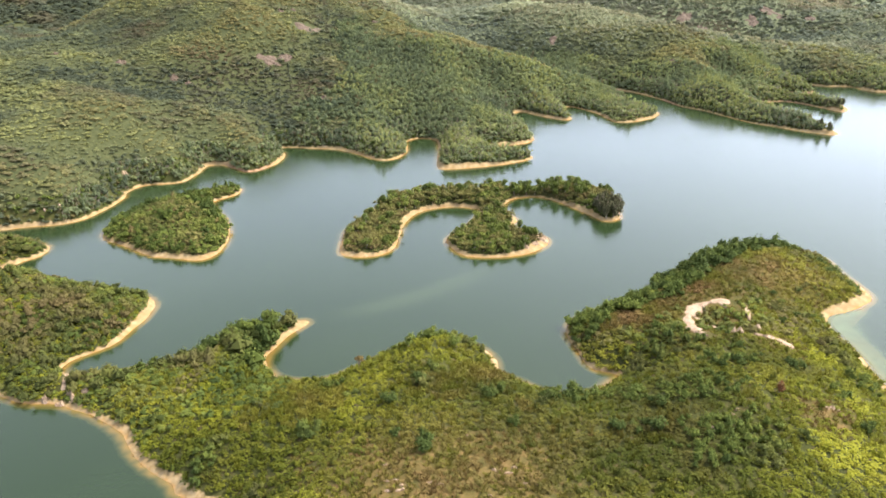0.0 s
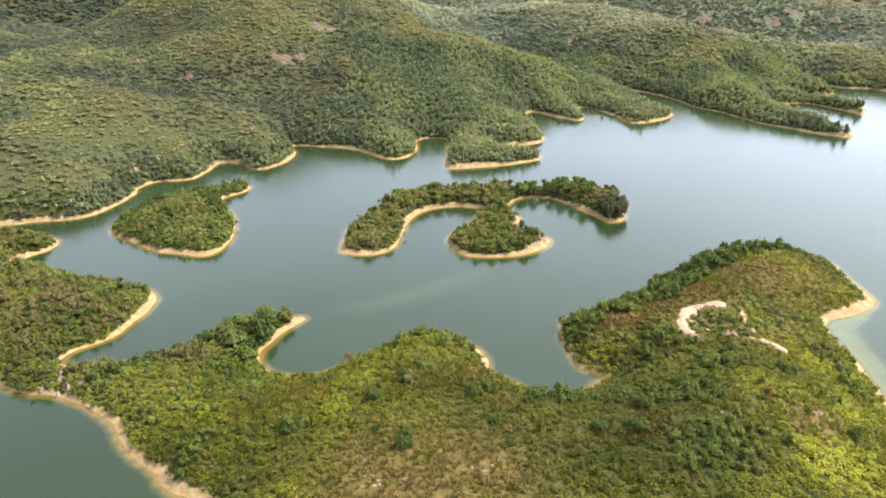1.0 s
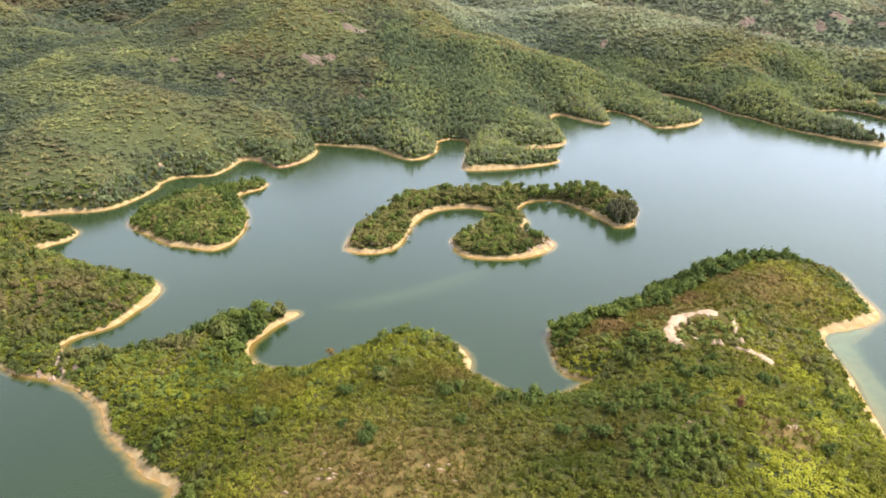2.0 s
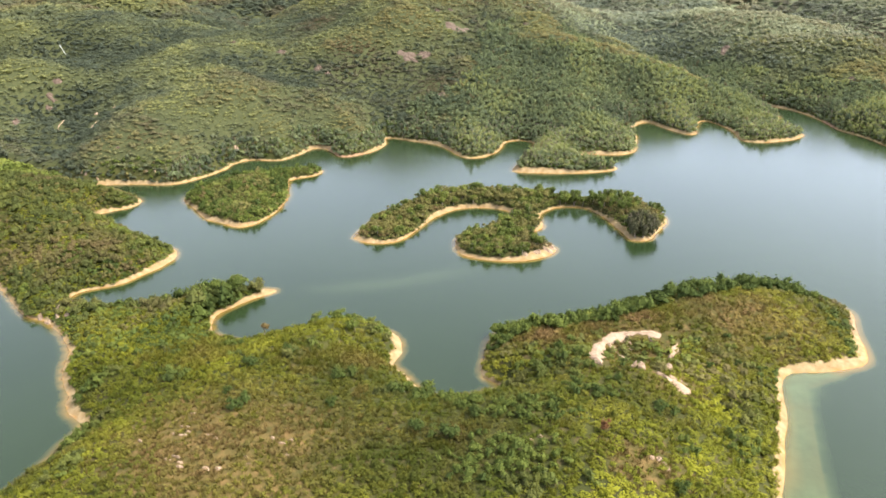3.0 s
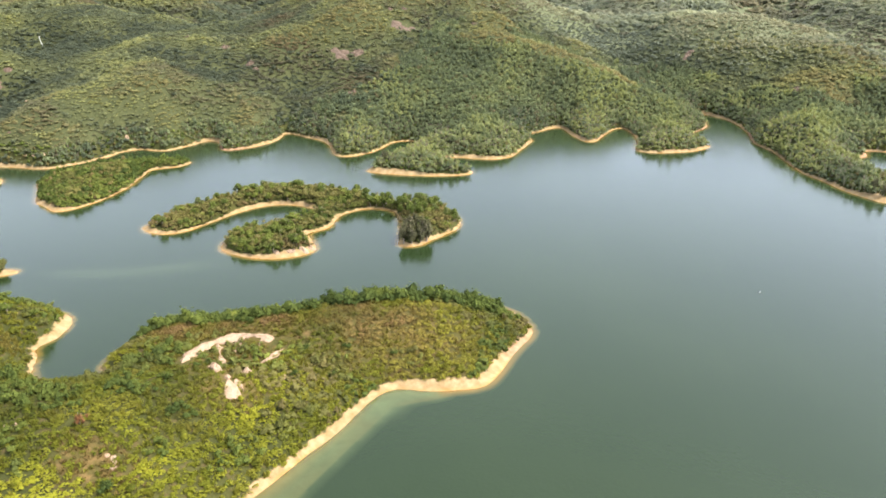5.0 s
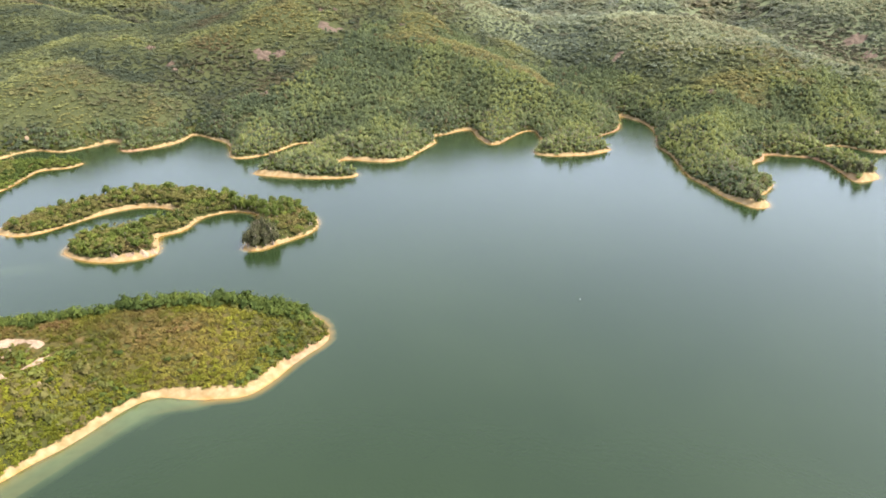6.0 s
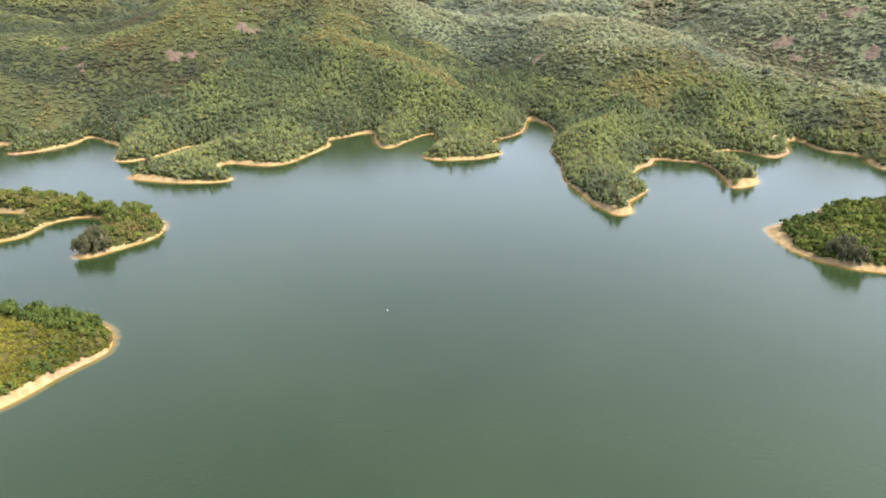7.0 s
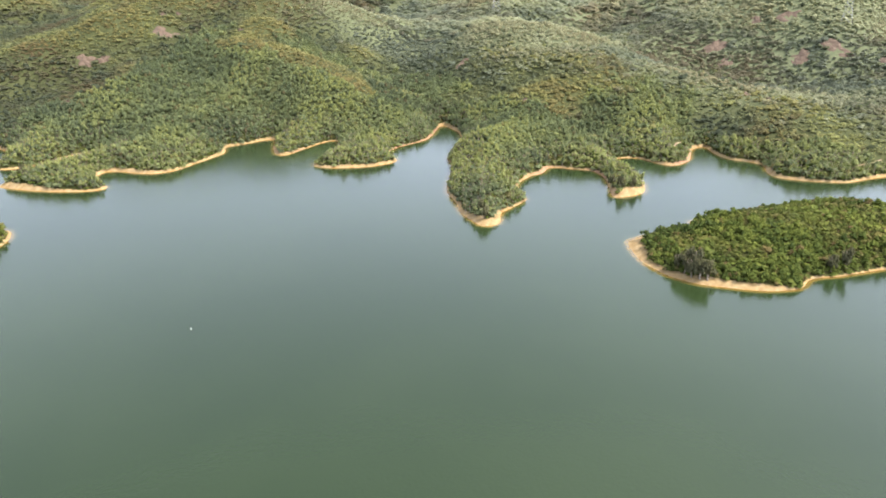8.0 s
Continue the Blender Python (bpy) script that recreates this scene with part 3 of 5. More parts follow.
def tuft_shape(rng, blades):
    """Upright pointed blades and fronds out of one root."""
    vs, fs, tint = [], [], []
    for k in range(blades):
        a = rng.uniform(0, 6.28)
        r, lean, h, w = rng.uniform(0, 0.75), rng.uniform(0.1, 0.6), rng.uniform(0.6, 1.25), rng.uniform(0.10, 0.22)
        c, s = np.cos(a), np.sin(a)
        root = np.array([c * r, s * r, -0.15])
        tip = root + [c * lean, s * lean, h]
        side = np.array([-s, c, 0]) * w
        vs.append(np.array([root - side, root + side, tip]))
        # blades go from a darker root to a lighter tip
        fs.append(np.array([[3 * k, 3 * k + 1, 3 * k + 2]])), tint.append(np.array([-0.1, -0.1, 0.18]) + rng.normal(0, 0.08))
    return np.concatenate(vs), np.concatenate(fs), np.concatenate(tint)


def grow(name, label, category, shapes, x, y, size, tall, tint, mat, rng, lift=0.45, dead=None):
    """Very many plants in one mesh: each a turned, stretched copy of one of the shapes."""
    z = grid_at(HEIGHT, x, y)
    pick = rng.integers(0, len(shapes), len(x))
    vs, fs, ts, ds, n = [], [], [], [], 0
    dead = np.zeros(len(x)) if dead is None else dead
    for k, (sv, sf, st) in enumerate(shapes):
        m = np.nonzero(pick == k)[0]
        if not len(m):
            continue
        a = rng.uniform(0, 6.283, len(m))
        c, s = np.cos(a)[:, None], np.sin(a)[:, None]
        w, h = size[m][:, None], tall[m][:, None]
        long = rng.uniform(0.78, 1.28, len(m))[:, None]
        px = (sv[:, 0] * long * c - sv[:, 1] / long * s) * w + x[m][:, None]
        py = (sv[:, 0] * long * s + sv[:, 1] / long * c) * w + y[m][:, None]
        pz = (sv[:, 2] + lift) * h + z[m][:, None]
        vs.append(np.stack([px, py, pz], -1).reshape(-1, 3))
        fs.append((sf[None] + (np.arange(len(m)) * len(sv))[:, None, None]).reshape(-1, 3) + n)
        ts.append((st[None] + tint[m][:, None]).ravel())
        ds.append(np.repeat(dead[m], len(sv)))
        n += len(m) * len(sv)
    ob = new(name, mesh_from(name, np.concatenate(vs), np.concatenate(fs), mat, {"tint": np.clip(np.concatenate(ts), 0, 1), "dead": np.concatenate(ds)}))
    return tagged(ob, label, category, kind="stuff")


def scatter(x0, x1, y0, y1, step, rng):
    gx, gy = np.meshgrid(np.arange(x0, x1, step), np.arange(y0, y1, step))
    return (gx + rng.uniform(-0.8, 0.8, gx.shape) * step).ravel(), (gy + rng.uniform(-0.8, 0.8, gy.shape) * step).ravel()


def land_at(x, y):
    i = np.clip(np.searchsorted(XS, x), 0, len(XS) - 1)
    j = np.clip(np.searchsorted(YS, y), 0, len(YS) - 1)
    return LAND[j, i]


def part(name, me, parent, label=""):
    ob = new(name, me)
    ob.parent = parent
    if label:
        ob["label"] = label
    return ob


# ---- bare rock, earth scars and footpaths, set into the slopes ----
CLEAR = []  # x, y, radius of ground with no plants


def lying_patch(name, label, category, x, y, rx, ry, mat, turn=0.0, thick=0.5, seed=1, rings=7, spokes=26, group=""):
    """A lumpy outcrop with an uneven rim, bedded into the slope."""
    a = np.arange(spokes) / spokes * 2 * np.pi
    r = np.linspace(0.06, 1.0, rings)[:, None]
    rim = 1 + (0.45 if y > 140 else 0.20) * fbm(np.cos(a) * 2 + seed * 7.7, np.sin(a) * 2 - seed * 3.1, 1.6, 3, seed)
    u, v = r * rim * np.cos(a) * rx, r * rim * np.sin(a) * ry
    c, s = math.cos(turn), math.sin(turn)
    px, py = x + u * c - v * s, y + u * s + v * c
    gz = grid_at(HEIGHT, px.ravel(), py.ravel()).reshape(px.shape)
    pz = gz + thick * np.clip(1 - r ** 3, 0, 1) * (0.5 + 1.1 * fbm(px, py, max(rx, ry) * 0.45, 3, seed + 3)) - 0.25 * r ** 6 + 0.06
    verts = np.stack([px, py, pz], -1).reshape(-1, 3)
    verts = np.vstack([verts, [[x, y, pz[0].mean()]]])
    quads = [(k * spokes + i, k * spokes + (i + 1) % spokes, (k + 1) * spokes + (i + 1) % spokes, (k + 1) * spokes + i) for k in range(rings - 1) for i in range(spokes)]
    tris = []
    for q in quads:
        tris += [(q[0], q[1], q[2]), (q[0], q[2], q[3])]
    tris += [(len(verts) - 1, (i + 1) % spokes, i) for i in range(spokes)]
    ob = new(name, mesh_from(name, verts, np.array(tris)[:, ::-1], mat))
    along = max(0.0, rx - ry) * 0.7
    for q in (-1, 0, 1):
        CLEAR.append((x + q * along * c, y + q * along * s, min(rx, ry) * (0.9 if y > 140 else 0.75)))
    return tagged(ob, label, category, group)


def lying_strip(name, label, category, points, width, mat, lift=0.12, seed=1, rough=0.4, gap=0.25):
    """A trodden or eroded strip along a line on the slope, its edges sunk into the ground."""
    p = np.array(points, float)
    seg = np.r_[0, np.cumsum(np.hypot(*np.diff(p, axis=0).T))]
    t = np.arange(0, seg[-1], 0.4)
    cx, cy = np.interp(t, seg, p[:, 0]), np.interp(t, seg, p[:, 1])
    k = 5
    for _ in range(2):
        cx[1:-1], cy[1:-1] = (cx[:-2] + 2 * cx[1:-1] + cx[2:]) / 4, (cy[:-2] + 2 * cy[1:-1] + cy[2:]) / 4
    dx, dy = np.gradient(cx), np.gradient(cy)
    n = np.hypot(dx, dy) + 1e-9
    w = width * np.clip(0.8 + rough * fbm(cx, cy, 1.6, 3, seed), 0.15, 2)
    w = w * np.clip(np.minimum(t, seg[-1] - t) / (0.6 * width) + 0.2, 0.2, 1)
    across = np.linspace(-1, 1, k)
    px, py = cx[:, None] - (dy / n * w)[:, None] * across / 2, cy[:, None] + (dx / n * w)[:, None] * across / 2
    gz = grid_at(HEIGHT, px.ravel(), py.ravel()).reshape(px.shape)
    pz = gz + lift * (1 - across ** 2 * 2.2) * (0.7 + 0.6 * fbm(px, py, 1.2, 2, seed + 5))
    ob = new(name, mesh_from(name, np.stack([px, py, pz], -1).reshape(-1, 3), grid_faces(k, len(t)), mat))
    CLEAR.extend((float(a), float(b), width * 0.5 + gap) for a, b in zip(cx[::3], cy[::3]))
    return tagged(ob, label, category)


SCAR = "bare pale eroded earth bank among low scrub"
for pts, wid in (
    ([(38.4, 92.8), (37.4, 94.6), (37.0, 96.7), (37.3, 99.1), (38.7, 101.6), (41.2, 103.2), (43.6, 103.8), (45.8, 103.4)], 3.3), ([(38.4, 99.6), (40.2, 98.2), (41.6, 97.2), (43.0, 96.6)], 1.9), ([(40.6, 102.4), (41.3, 100.8), (41.5, 99.6)], 1.2),
    ([(43.8, 103.0), (44.6, 101.6), (45.0, 100.4)], 1.3), ([(47.9, 103.0), (47.5, 101.0), (46.9, 98.6)], 2.2), ([(45.7, 94.0), (46.8, 93.1), (48.4, 92.0), (50.3, 90.3)], 2.5), ([(47.4, 93.8), (49.0, 93.2), (50.2, 92.4)], 1.3)):
    lying_strip("earth_scar", SCAR, "eroded bank", pts, wid, SCAR_EARTH, 0.3, len(pts), 1.0, -0.5)
for k, (x, y, rx, ry, th) in enumerate([(43.2, 94.3, 1.2, 0.9, 0.9), (46.9, 96.2, 1.4, 0.7, 0.5), (51.6, 98.6, 0.4, 0.6, 0.3)]):
    lying_patch("pale_boulder" if k == 0 else "pale_slab", "pale weathered boulder on the scrub slope" if k == 0 else "pale bare slab of weathered earth and rock", "rock", x, y, rx, ry, SCAR_EARTH, 0.4 * k, th, k + 2, 6, 18)
for k, (x, y, rx, ry) in enumerate([(-6.4, 59.2, 0.9, 0.7), (-4.9, 59.9, 0.8, 0.6), (-6.9, 63.6, 0.5, 0.4), (-7.8, 61.6, 0.6, 0.4), (-1.0, 59.7, 0.9, 0.5), (-3.5, 54.6, 1.0, 0.5), (-1.9, 54.7, 0.9, 0.6), (2.5, 55.5, 0.8, 1.0), (1.1, 68.3, 0.5, 0.4), (5.2, 62.2, 0.6, 0.5), (7.0, 63.0, 0.8, 0.6), (46.7, 74.3, 0.6, 0.9), (48.5, 73.6, 0.6, 1.3), (-9.5, 57.0, 0.5, 0.4), (4.1, 58.3, 0.6, 0.4), (9.3, 60.2, 0.5, 0.5), (33.5, 71.0, 0.7, 0.4), (30.5, 68.8, 0.6, 0.4)]):
    for n in range(2):
        lying_patch("pale_rock", "small pale rock showing through dry hillside scrub", "rock", x + 1.3 * n * math.cos(2.3 * k), y + 0.9 * n * math.sin(1.7 * k), (rx if n else 0.75 * rx) * 0.75, ry * 0.38, SCAR_EARTH, 0.25 * math.sin(3.1 * k + n), 0.16, 2 * k + n + 20, 5, 14, group="rocks on the dry hillside")
OUT = "weathered pinkish granite outcrop on the wooded hillside"
for k, (x, y, rx, ry) in enumerate([(-66, 274.5, 5.0, 3.2), (-60, 278, 3.4, 2.4), (-55.6, 306, 6.0, 5.0), (52.5, 361.5, 3.6, 2.4), (47, 352, 1.8, 1.2), (-93.6, 252, 2.6, 2.0), (-88, 249, 1.6, 1.4), (-42, 247.4, 2.0, 1.8), (139, 436, 5.2, 4.2), (146, 424, 3.4, 3.0), (174, 425, 4.5, 4.0), (186, 430, 8.0, 3.4), (-68.6, 317, 1.6, 1.2), (-64.4, 321.5, 1.3, 1.0), (163.5, 357, 2.4, 1.4), (171, 354, 1.0, 0.8), (98.8, 319, 1.7, 1.3), (88, 312, 1.2, 0.9), (-115, 262, 2.2, 1.8), (-30, 322, 1.5, 1.2), (165, 452, 5.0, 3.0), (-140, 265, 1.6, 1.3), (205, 420, 4.0, 3.0), (152, 452, 3.0, 2.4), (-12, 345, 1.6, 1.1)]):
    lying_patch("granite_outcrop", OUT, "rock outcrop", x, y, rx, ry, GRANITE, 0.5 * k, 0.6, k + 60, group="outcrops on the far hills")
lying_strip("footpath", "pale trodden footpath over the narrow neck of land", "footpath", [(-57.4, 93.2), (-56.6, 91.2), (-55.6, 88.6), (-54.4, 86.0)], 0.9, SCAR_EARTH, 0.06, 3)
lying_strip("footpath", "pale trodden footpath climbing through the scrub", "footpath", [(-139.2, 185.8), (-139.0, 184.4), (-137.8, 181.8), (-136.4, 179.6), (-135.4, 177.2)], 0.85, SCAR_EARTH, 0.2, 4, 0.5, 1.1)
lying_strip("footpath", "pale eroded footpath forking in the western valley", "footpath", [(-156.0, 187.6), (-153.2, 184.0), (-151.0, 180.4), (-148.6, 177.9)], 0.9, SCAR_EARTH, 0.2, 5, 0.7, 1.1)
lying_strip("footpath", "short pale footpath above the eastern cove", "footpath", [(150.9, 310.4), (150.6, 314.0), (150.8, 319.0), (153.0, 324.0)], 0.7, SCAR_EARTH, 0.1, 6, 0.4, 0.8)
lying_strip("footpath", "thin pale footpath over the eastern meadow", "footpath", [(199.2, 314.9), (200.8, 317.2), (202.8, 319.6), (205.1, 322.7)], 0.45, SCAR_EARTH, 0.1, 7, 0.4, 0.8)
lying_strip("cascade", "thin white cascade falling down a dark gully", "waterfall", [(-215, 246), (-210.5, 243.4), (-206, 241.3)], 0.45, FOAM, 0.15, 6)
for k, (x, y, r) in enumerate([(-170.0, 197.0, 2.4), (-168.0, 193.5, 1.6), (-162.2, 174.0, 2.4), (-165.0, 176.5, 1.6), (-172.0, 203.0, 1.8), (-132.5, 162.1, 1.4), (-144.0, 179.5, 1.3), (-108.1, 160.9, 0.8)]):
    lying_patch("gully_rock", "bare pinkish rock and soil in a wooded gully", "rock", x, y, r, r * 0.6, GRANITE, k, 0.5, k + 130, 6, 16, group="rocks in the western gully")
for k, (x, y, rx, ry) in enumerate([(-144.5, 190.7, 0.9, 0.8), (-139.6, 194.0, 0.7, 0.8), (-90.7, 159.1, 0.8, 0.4), (-93.5, 157.8, 0.5, 0.3), (-96.0, 157.0, 0.5, 0.3), (-111.8, 150.2, 0.6, 0.4), (-110.2, 149.7, 0.5, 0.3), (-107.2, 150.6, 0.4, 0.3), (-85.7, 184.8, 0.8, 1.0), (167.0, 366.8, 1.3, 1.0), (177.0, 363.9, 0.7, 0.5), (178.2, 358.2, 0.5, 0.4), (134.9, 300.8, 0.4, 0.4)]):
    lying_patch("pale_boulder", "small pale boulder among the scrub of the far shore", "rock", x, y, rx, ry, SCAR_EARTH, 0.9 * k, 0.5, k + 170, 5, 14, group="boulders of the far shore")
for k, (x, y, rx, ry) in enumerate([(20.2, 141.6, 1.2, 0.9), (18.6, 139.6, 1.1, 0.7), (21.0, 143.4, 0.8, 0.9), (16.4, 137.6, 0.8, 0.6)]):
    lying_patch("cliff_rock", "pale broken rock on the island's low cliff", "rock", x, y, rx, ry, SCAR_EARTH, k, 0.4, k + 150, 6, 14, group="rocks on the island cliff")
for k, (x, y) in enumerate([(-54.2, 83.9), (-52.6, 84.6), (-56.6, 84.8), (-51.2, 85.4), (-53.4, 85.6)]):
    lying_patch("shore_rock", "pale angular rock on the sandy neck", "rock", x, y, 0.7, 0.5, SCAR_EARTH, k, 0.7, k + 90, 5, 12, group="rocks on the sandy neck")

CLEAR_AT = np.array(CLEAR)


def is_clear(x, y):
    """True where rock, scar or path leaves no room for plants."""
    hit = np.zeros(len(x), bool)
    for cx, cy, r in CLEAR_AT:
        hit |= (x - cx) ** 2 + (y - cy) ** 2 < r * r
    return hit


rng = np.random.default_rng(4)
SHRUB = [crown_shape(rng, 3, 52, 0.18, 0.8, 0.75, core=OCTA, loose=0.5) for _ in range(12)]
FERN = [tuft_shape(rng, 18) for _ in range(8)]
WOOD = [crown_shape(rng, 2, 26, 0.28, 0.95, core=OCTA, loose=0.35) for _ in range(10)]
THICKET = [crown_shape(rng, 1, 24, 0.42, 0.8, core=OCTA) for _ in range(8)]
FARBUSH = [crown_shape(rng, 1, 11, 0.46, 0.8, core=OCTA, loose=0.2) for _ in range(14)]
SPRIG = [sprig_shape(rng, 12) for _ in range(12)]
TURF = [sprig_shape(rng, 14, 0.24, 0.46) for _ in range(12)]
ISLE = [crown_shape(rng, 4, 60, 0.185, 0.9, core=OCTA, loose=0.4) for _ in range(10)]


def free(x, y, extra=0.2):
    d = grid_at(SHORE, x, y)
    land = land_at(x, y)
    ok = (d > np.maximum(beach_width(x, y, land) + extra - 0.25 + 0.25 * fbm(x, y, 2.5, 2, 82), 0.35)) & ~is_clear(x, y)
    return ok, d, land


def spread_sizes(n, middle, sigma, least, most):
    """Plant sizes: many small ones and a few large."""
    return np.clip(middle * np.exp(rng.normal(0, sigma, n)), least, most)


def some(n, share):
    return rng.uniform(size=n) < share


# lush yellow-green patches
BRIGHT = [(185, 338, 12, 8), (150, 354, 14, 7), (112, 340, 8, 8), (51, 79, 4, 4), (56, 84, 3, 5), (53, 90, 4, 3), (57, 100, 3, 5),  (-9, 70, 5, 5), (18, 70.5, 8, 3.4), (-12, 84, 5, 2.5), (6, 86, 4, 2.5), (-15, 60, 4, 4), (-102, 187, 13, 15), (-102, 160, 9, 6), (-155, 228, 11, 14), (-130, 248, 10, 12), (-148, 280, 12, 10), (-100, 304, 11, 10), (-74, 193, 8, 5)]

# the near hills: a low green carpet, then bracken, shrubs and low trees
DARK_SPOTS = [(33, 93, 8, 4), (39, 86, 6, 5), (28, 88, 4, 4), (56, 105, 4, 3), (57.5, 92, 2.5, 6), (57, 84, 2.5, 5), (50, 79, 2.2, 3), (30, 76, 7, 5), (32, 67, 8, 7), (-7.2, 78, 2.2, 1.8), (3.3, 75.4, 2, 1.6), (15, 78.5, 3.6, 2.6), (22, 70, 2.4, 2.2), (-3.5, 80.5, 2, 1.6), (5, 79, 2.2, 1.6), (-2.8, 67.6, 1.4, 1.2), (-3, 95, 3, 2), (-12, 80, 1.8, 1.6), (-17, 72, 2, 2),
    (-29, 71.7, 2.4, 2), (-1.6, 84.2, 2, 1.8), (-38, 77, 5, 3), (-29.5, 68, 2.5, 5), (-21.5, 58, 2.5, 6), (-15, 50, 3, 4), (63, 113, 3.5, 2), (47, 84, 3, 2), (-16, 84, 3, 2), (22, 80, 4, 2.5)]
FERN_SPOTS = [(30, 103, 8, 6), (-20, 79, 9, 7), (-2, 80, 8, 4), (44, 110, 9, 4), (24, 70, 8, 4), (5, 86, 7, 3)]
LIME_SPOTS = [(45, 66, 3.4, 3.8), (51, 76, 2.2, 2.8)]
x, y = scatter(-135, 77, 45, 140, 0.66, rng)
ok, d, land = free(x, y, 0.05)
ok &= land == 0
x, y, d = x[ok], y[ok], d[ok]
bare, dry, low = spots(x, y, BARE_SPOTS), spots(x, y, DRY_SPOTS), grid_at(HOLLOW, x, y)
patch, lime = fbm(x, y, 9, 3, 41), spots(x, y, LIME_SPOTS)
fine_patch = fbm(x, y, 3.2, 3, 86)
north = (x > 19) & (y - (103 + 0.74 * (x - 20)) > -8 + 3 * patch) & (d < 10)
dark = spots(x, y, DARK_SPOTS) + 0.3 * fine_patch + 0.15 * patch
wooded = (x < -46) | ((x < -21) & (y > 90 + 2 * patch)) | north | (dark > 0.52) | (blob(x, y, -1, 96, 7, 3.5) > 0.4 + 0.3 * patch)
bowl = blob(x, y, 42.5, 98.5, 5.5, 4.5) > 0.5
wooded &= ~bowl
ferny = ~wooded & ~bowl & (spots(x, y, FERN_SPOTS) + 0.35 * fine_patch + 0.3 * patch > 0.55)
# blobs near (20, 74) darken and brown that slope, partly for its shade
mood = 0.44 - 0.34 * blob(x, y, 22, 72, 22, 16) - 0.05 * blob(x, y, -12, 84, 16, 9) - 0.24 * blob(x, y, -2, 93, 8, 6) + 0.26 * fbm(x, y, 13, 2, 42) + 0.10 * fine_patch + 0.18 * spots(x, y, BRIGHT) - 0.30 * np.clip(dark, 0, 1) + 0.55 * np.clip(lime + 0.15 * fine_patch, 0, 1) - 0.12 * dry + 0.05 * (x > 28 + 4 * patch)
brown = np.clip(0.14 * blob(x, y, 16, 76, 24, 18) * np.clip(0.6 + fine_patch, 0, 1) + 0.75 * dry * (0.6 + 0.7 * fine_patch) + 0.20 * np.clip(fbm(x, y, 7, 3, 46), 0, 1) + 0.25 * ferny * np.clip(0.4 + fine_patch, 0, 1), 0, 1) * (1 - np.clip(lime, 0, 1))
m = some(len(x), np.clip(1.0 - 0.75 * bare, 0.15, 1))
size = spread_sizes(m.sum(), 0.50, 0.25, 0.25, 0.85) * (1 - 0.25 * bare[m]) * (1 + 0.15 * np.clip(lime[m], 0, 1))
grow("hillside_carpet", "low mixed green ground cover on the near hills", "ground cover", TURF, x[m], y[m], size, size * rng.uniform(0.5, 0.95, m.sum()) * (1 - 0.6 * np.clip(lime[m], 0, 1)), mood[m] + rng.normal(0, 0.07, m.sum()), SCRUB_LEAF, rng, 0.1, brown[m])
m = ~wooded & ~ferny & some(len(x), np.clip(0.32 - 0.5 * bowl + 0.42 * fine_patch + 0.25 * patch - 0.5 * bare - 0.28 * dry - 0.45 * lime, 0.03, 0.9))
size = spread_sizes(m.sum(), 0.46, 0.36, 0.22, 1.15) * (1 - 0.3 * bare[m]) * (1 - 0.3 * dry[m])
grow("hillside_shrubs", "dense yellow-green shrubs covering the near hills", "shrubs", SHRUB, x[m], y[m], size, size * rng.uniform(0.75, 1.2, m.sum()), mood[m] - 0.16 * smoothstep(0.45, 0.95, size) + rng.normal(0, 0.08, m.sum()), SCRUB_LEAF, rng, 0.42, 0.7 * brown[m])
m = ferny | (~wooded & some(len(x), 0.22 * (1 - bare)))
tall = rng.uniform(0.45, 0.95, m.sum()) * (1 - 0.4 * bare[m]) * (1 - 0.25 * dry[m]) * (1 - 0.4 * lime[m])
grow("hillside_bracken", "upright bracken and coarse grass, yellow-green to straw brown", "bracken", FERN, x[m], y[m], rng.uniform(0.4, 0.65, m.sum()), tall,
     mood[m] + 0.06 + rng.normal(0, 0.10, m.sum()), GRASS_LEAF, rng, 0.12, np.clip(brown[m] + rng.uniform(0, 0.2, m.sum()), 0, 1))
m = wooded & some(len(x), np.where(x < -46, 0.26, np.where(north, 0.42, 0.34)))
size = spread_sizes(m.sum(), 0.66, 0.30, 0.35, 1.3) * np.where(north[m], 1.42, np.where((x[m] > -48) & (x[m] < -22) & (y[m] > 92), 1.65, np.where(x[m] < -46, 1.12, 0.9)))
grow("hillside_trees", "green and olive low trees on the sheltered slopes", "trees", ISLE, x[m], y[m], size, size * rng.uniform(0.85, 1.3, m.sum()),
     0.36 + 0.26 * fbm(x[m], y[m], 11, 2, 45) + rng.normal(0, 0.13, m.sum()) - 0.04 * north[m] - 0.10 * (x[m] < -46), TREE_LEAF, rng, 0.7, np.clip(0.12 * (x[m] < -46) + 0.45 * np.clip(fbm(x[m], y[m], 9, 3, 48), 0, 1) * ~north[m], 0, 1))
x2, y2 = scatter(-200, 77, 78, 168, 1.0, rng)
ok, d2, land2 = free(x2, y2, 0.0)
ok &= (land2 == 0) & ((x2 < -22) | (y2 > 95)) & (spots(x2, y2, DRY_SPOTS) < 0.3)
x2, y2 = x2[ok], y2[ok]
size = spread_sizes(len(x2), 0.52, 0.25, 0.3, 0.9)
grow("wood_undergrowth", "low olive-green undergrowth between the trees of the near shores", "shrubs", SPRIG, x2, y2, size, size * rng.uniform(0.7, 1.2, len(x2)), 0.28 + 0.3 * fbm(x2, y2, 8, 2, 80) + rng.normal(0, 0.10, len(x2)), TREE_LEAF, rng, 0.2,
     np.clip(0.15 + 0.45 * fbm(x2, y2, 6, 2, 81), 0, 0.5))
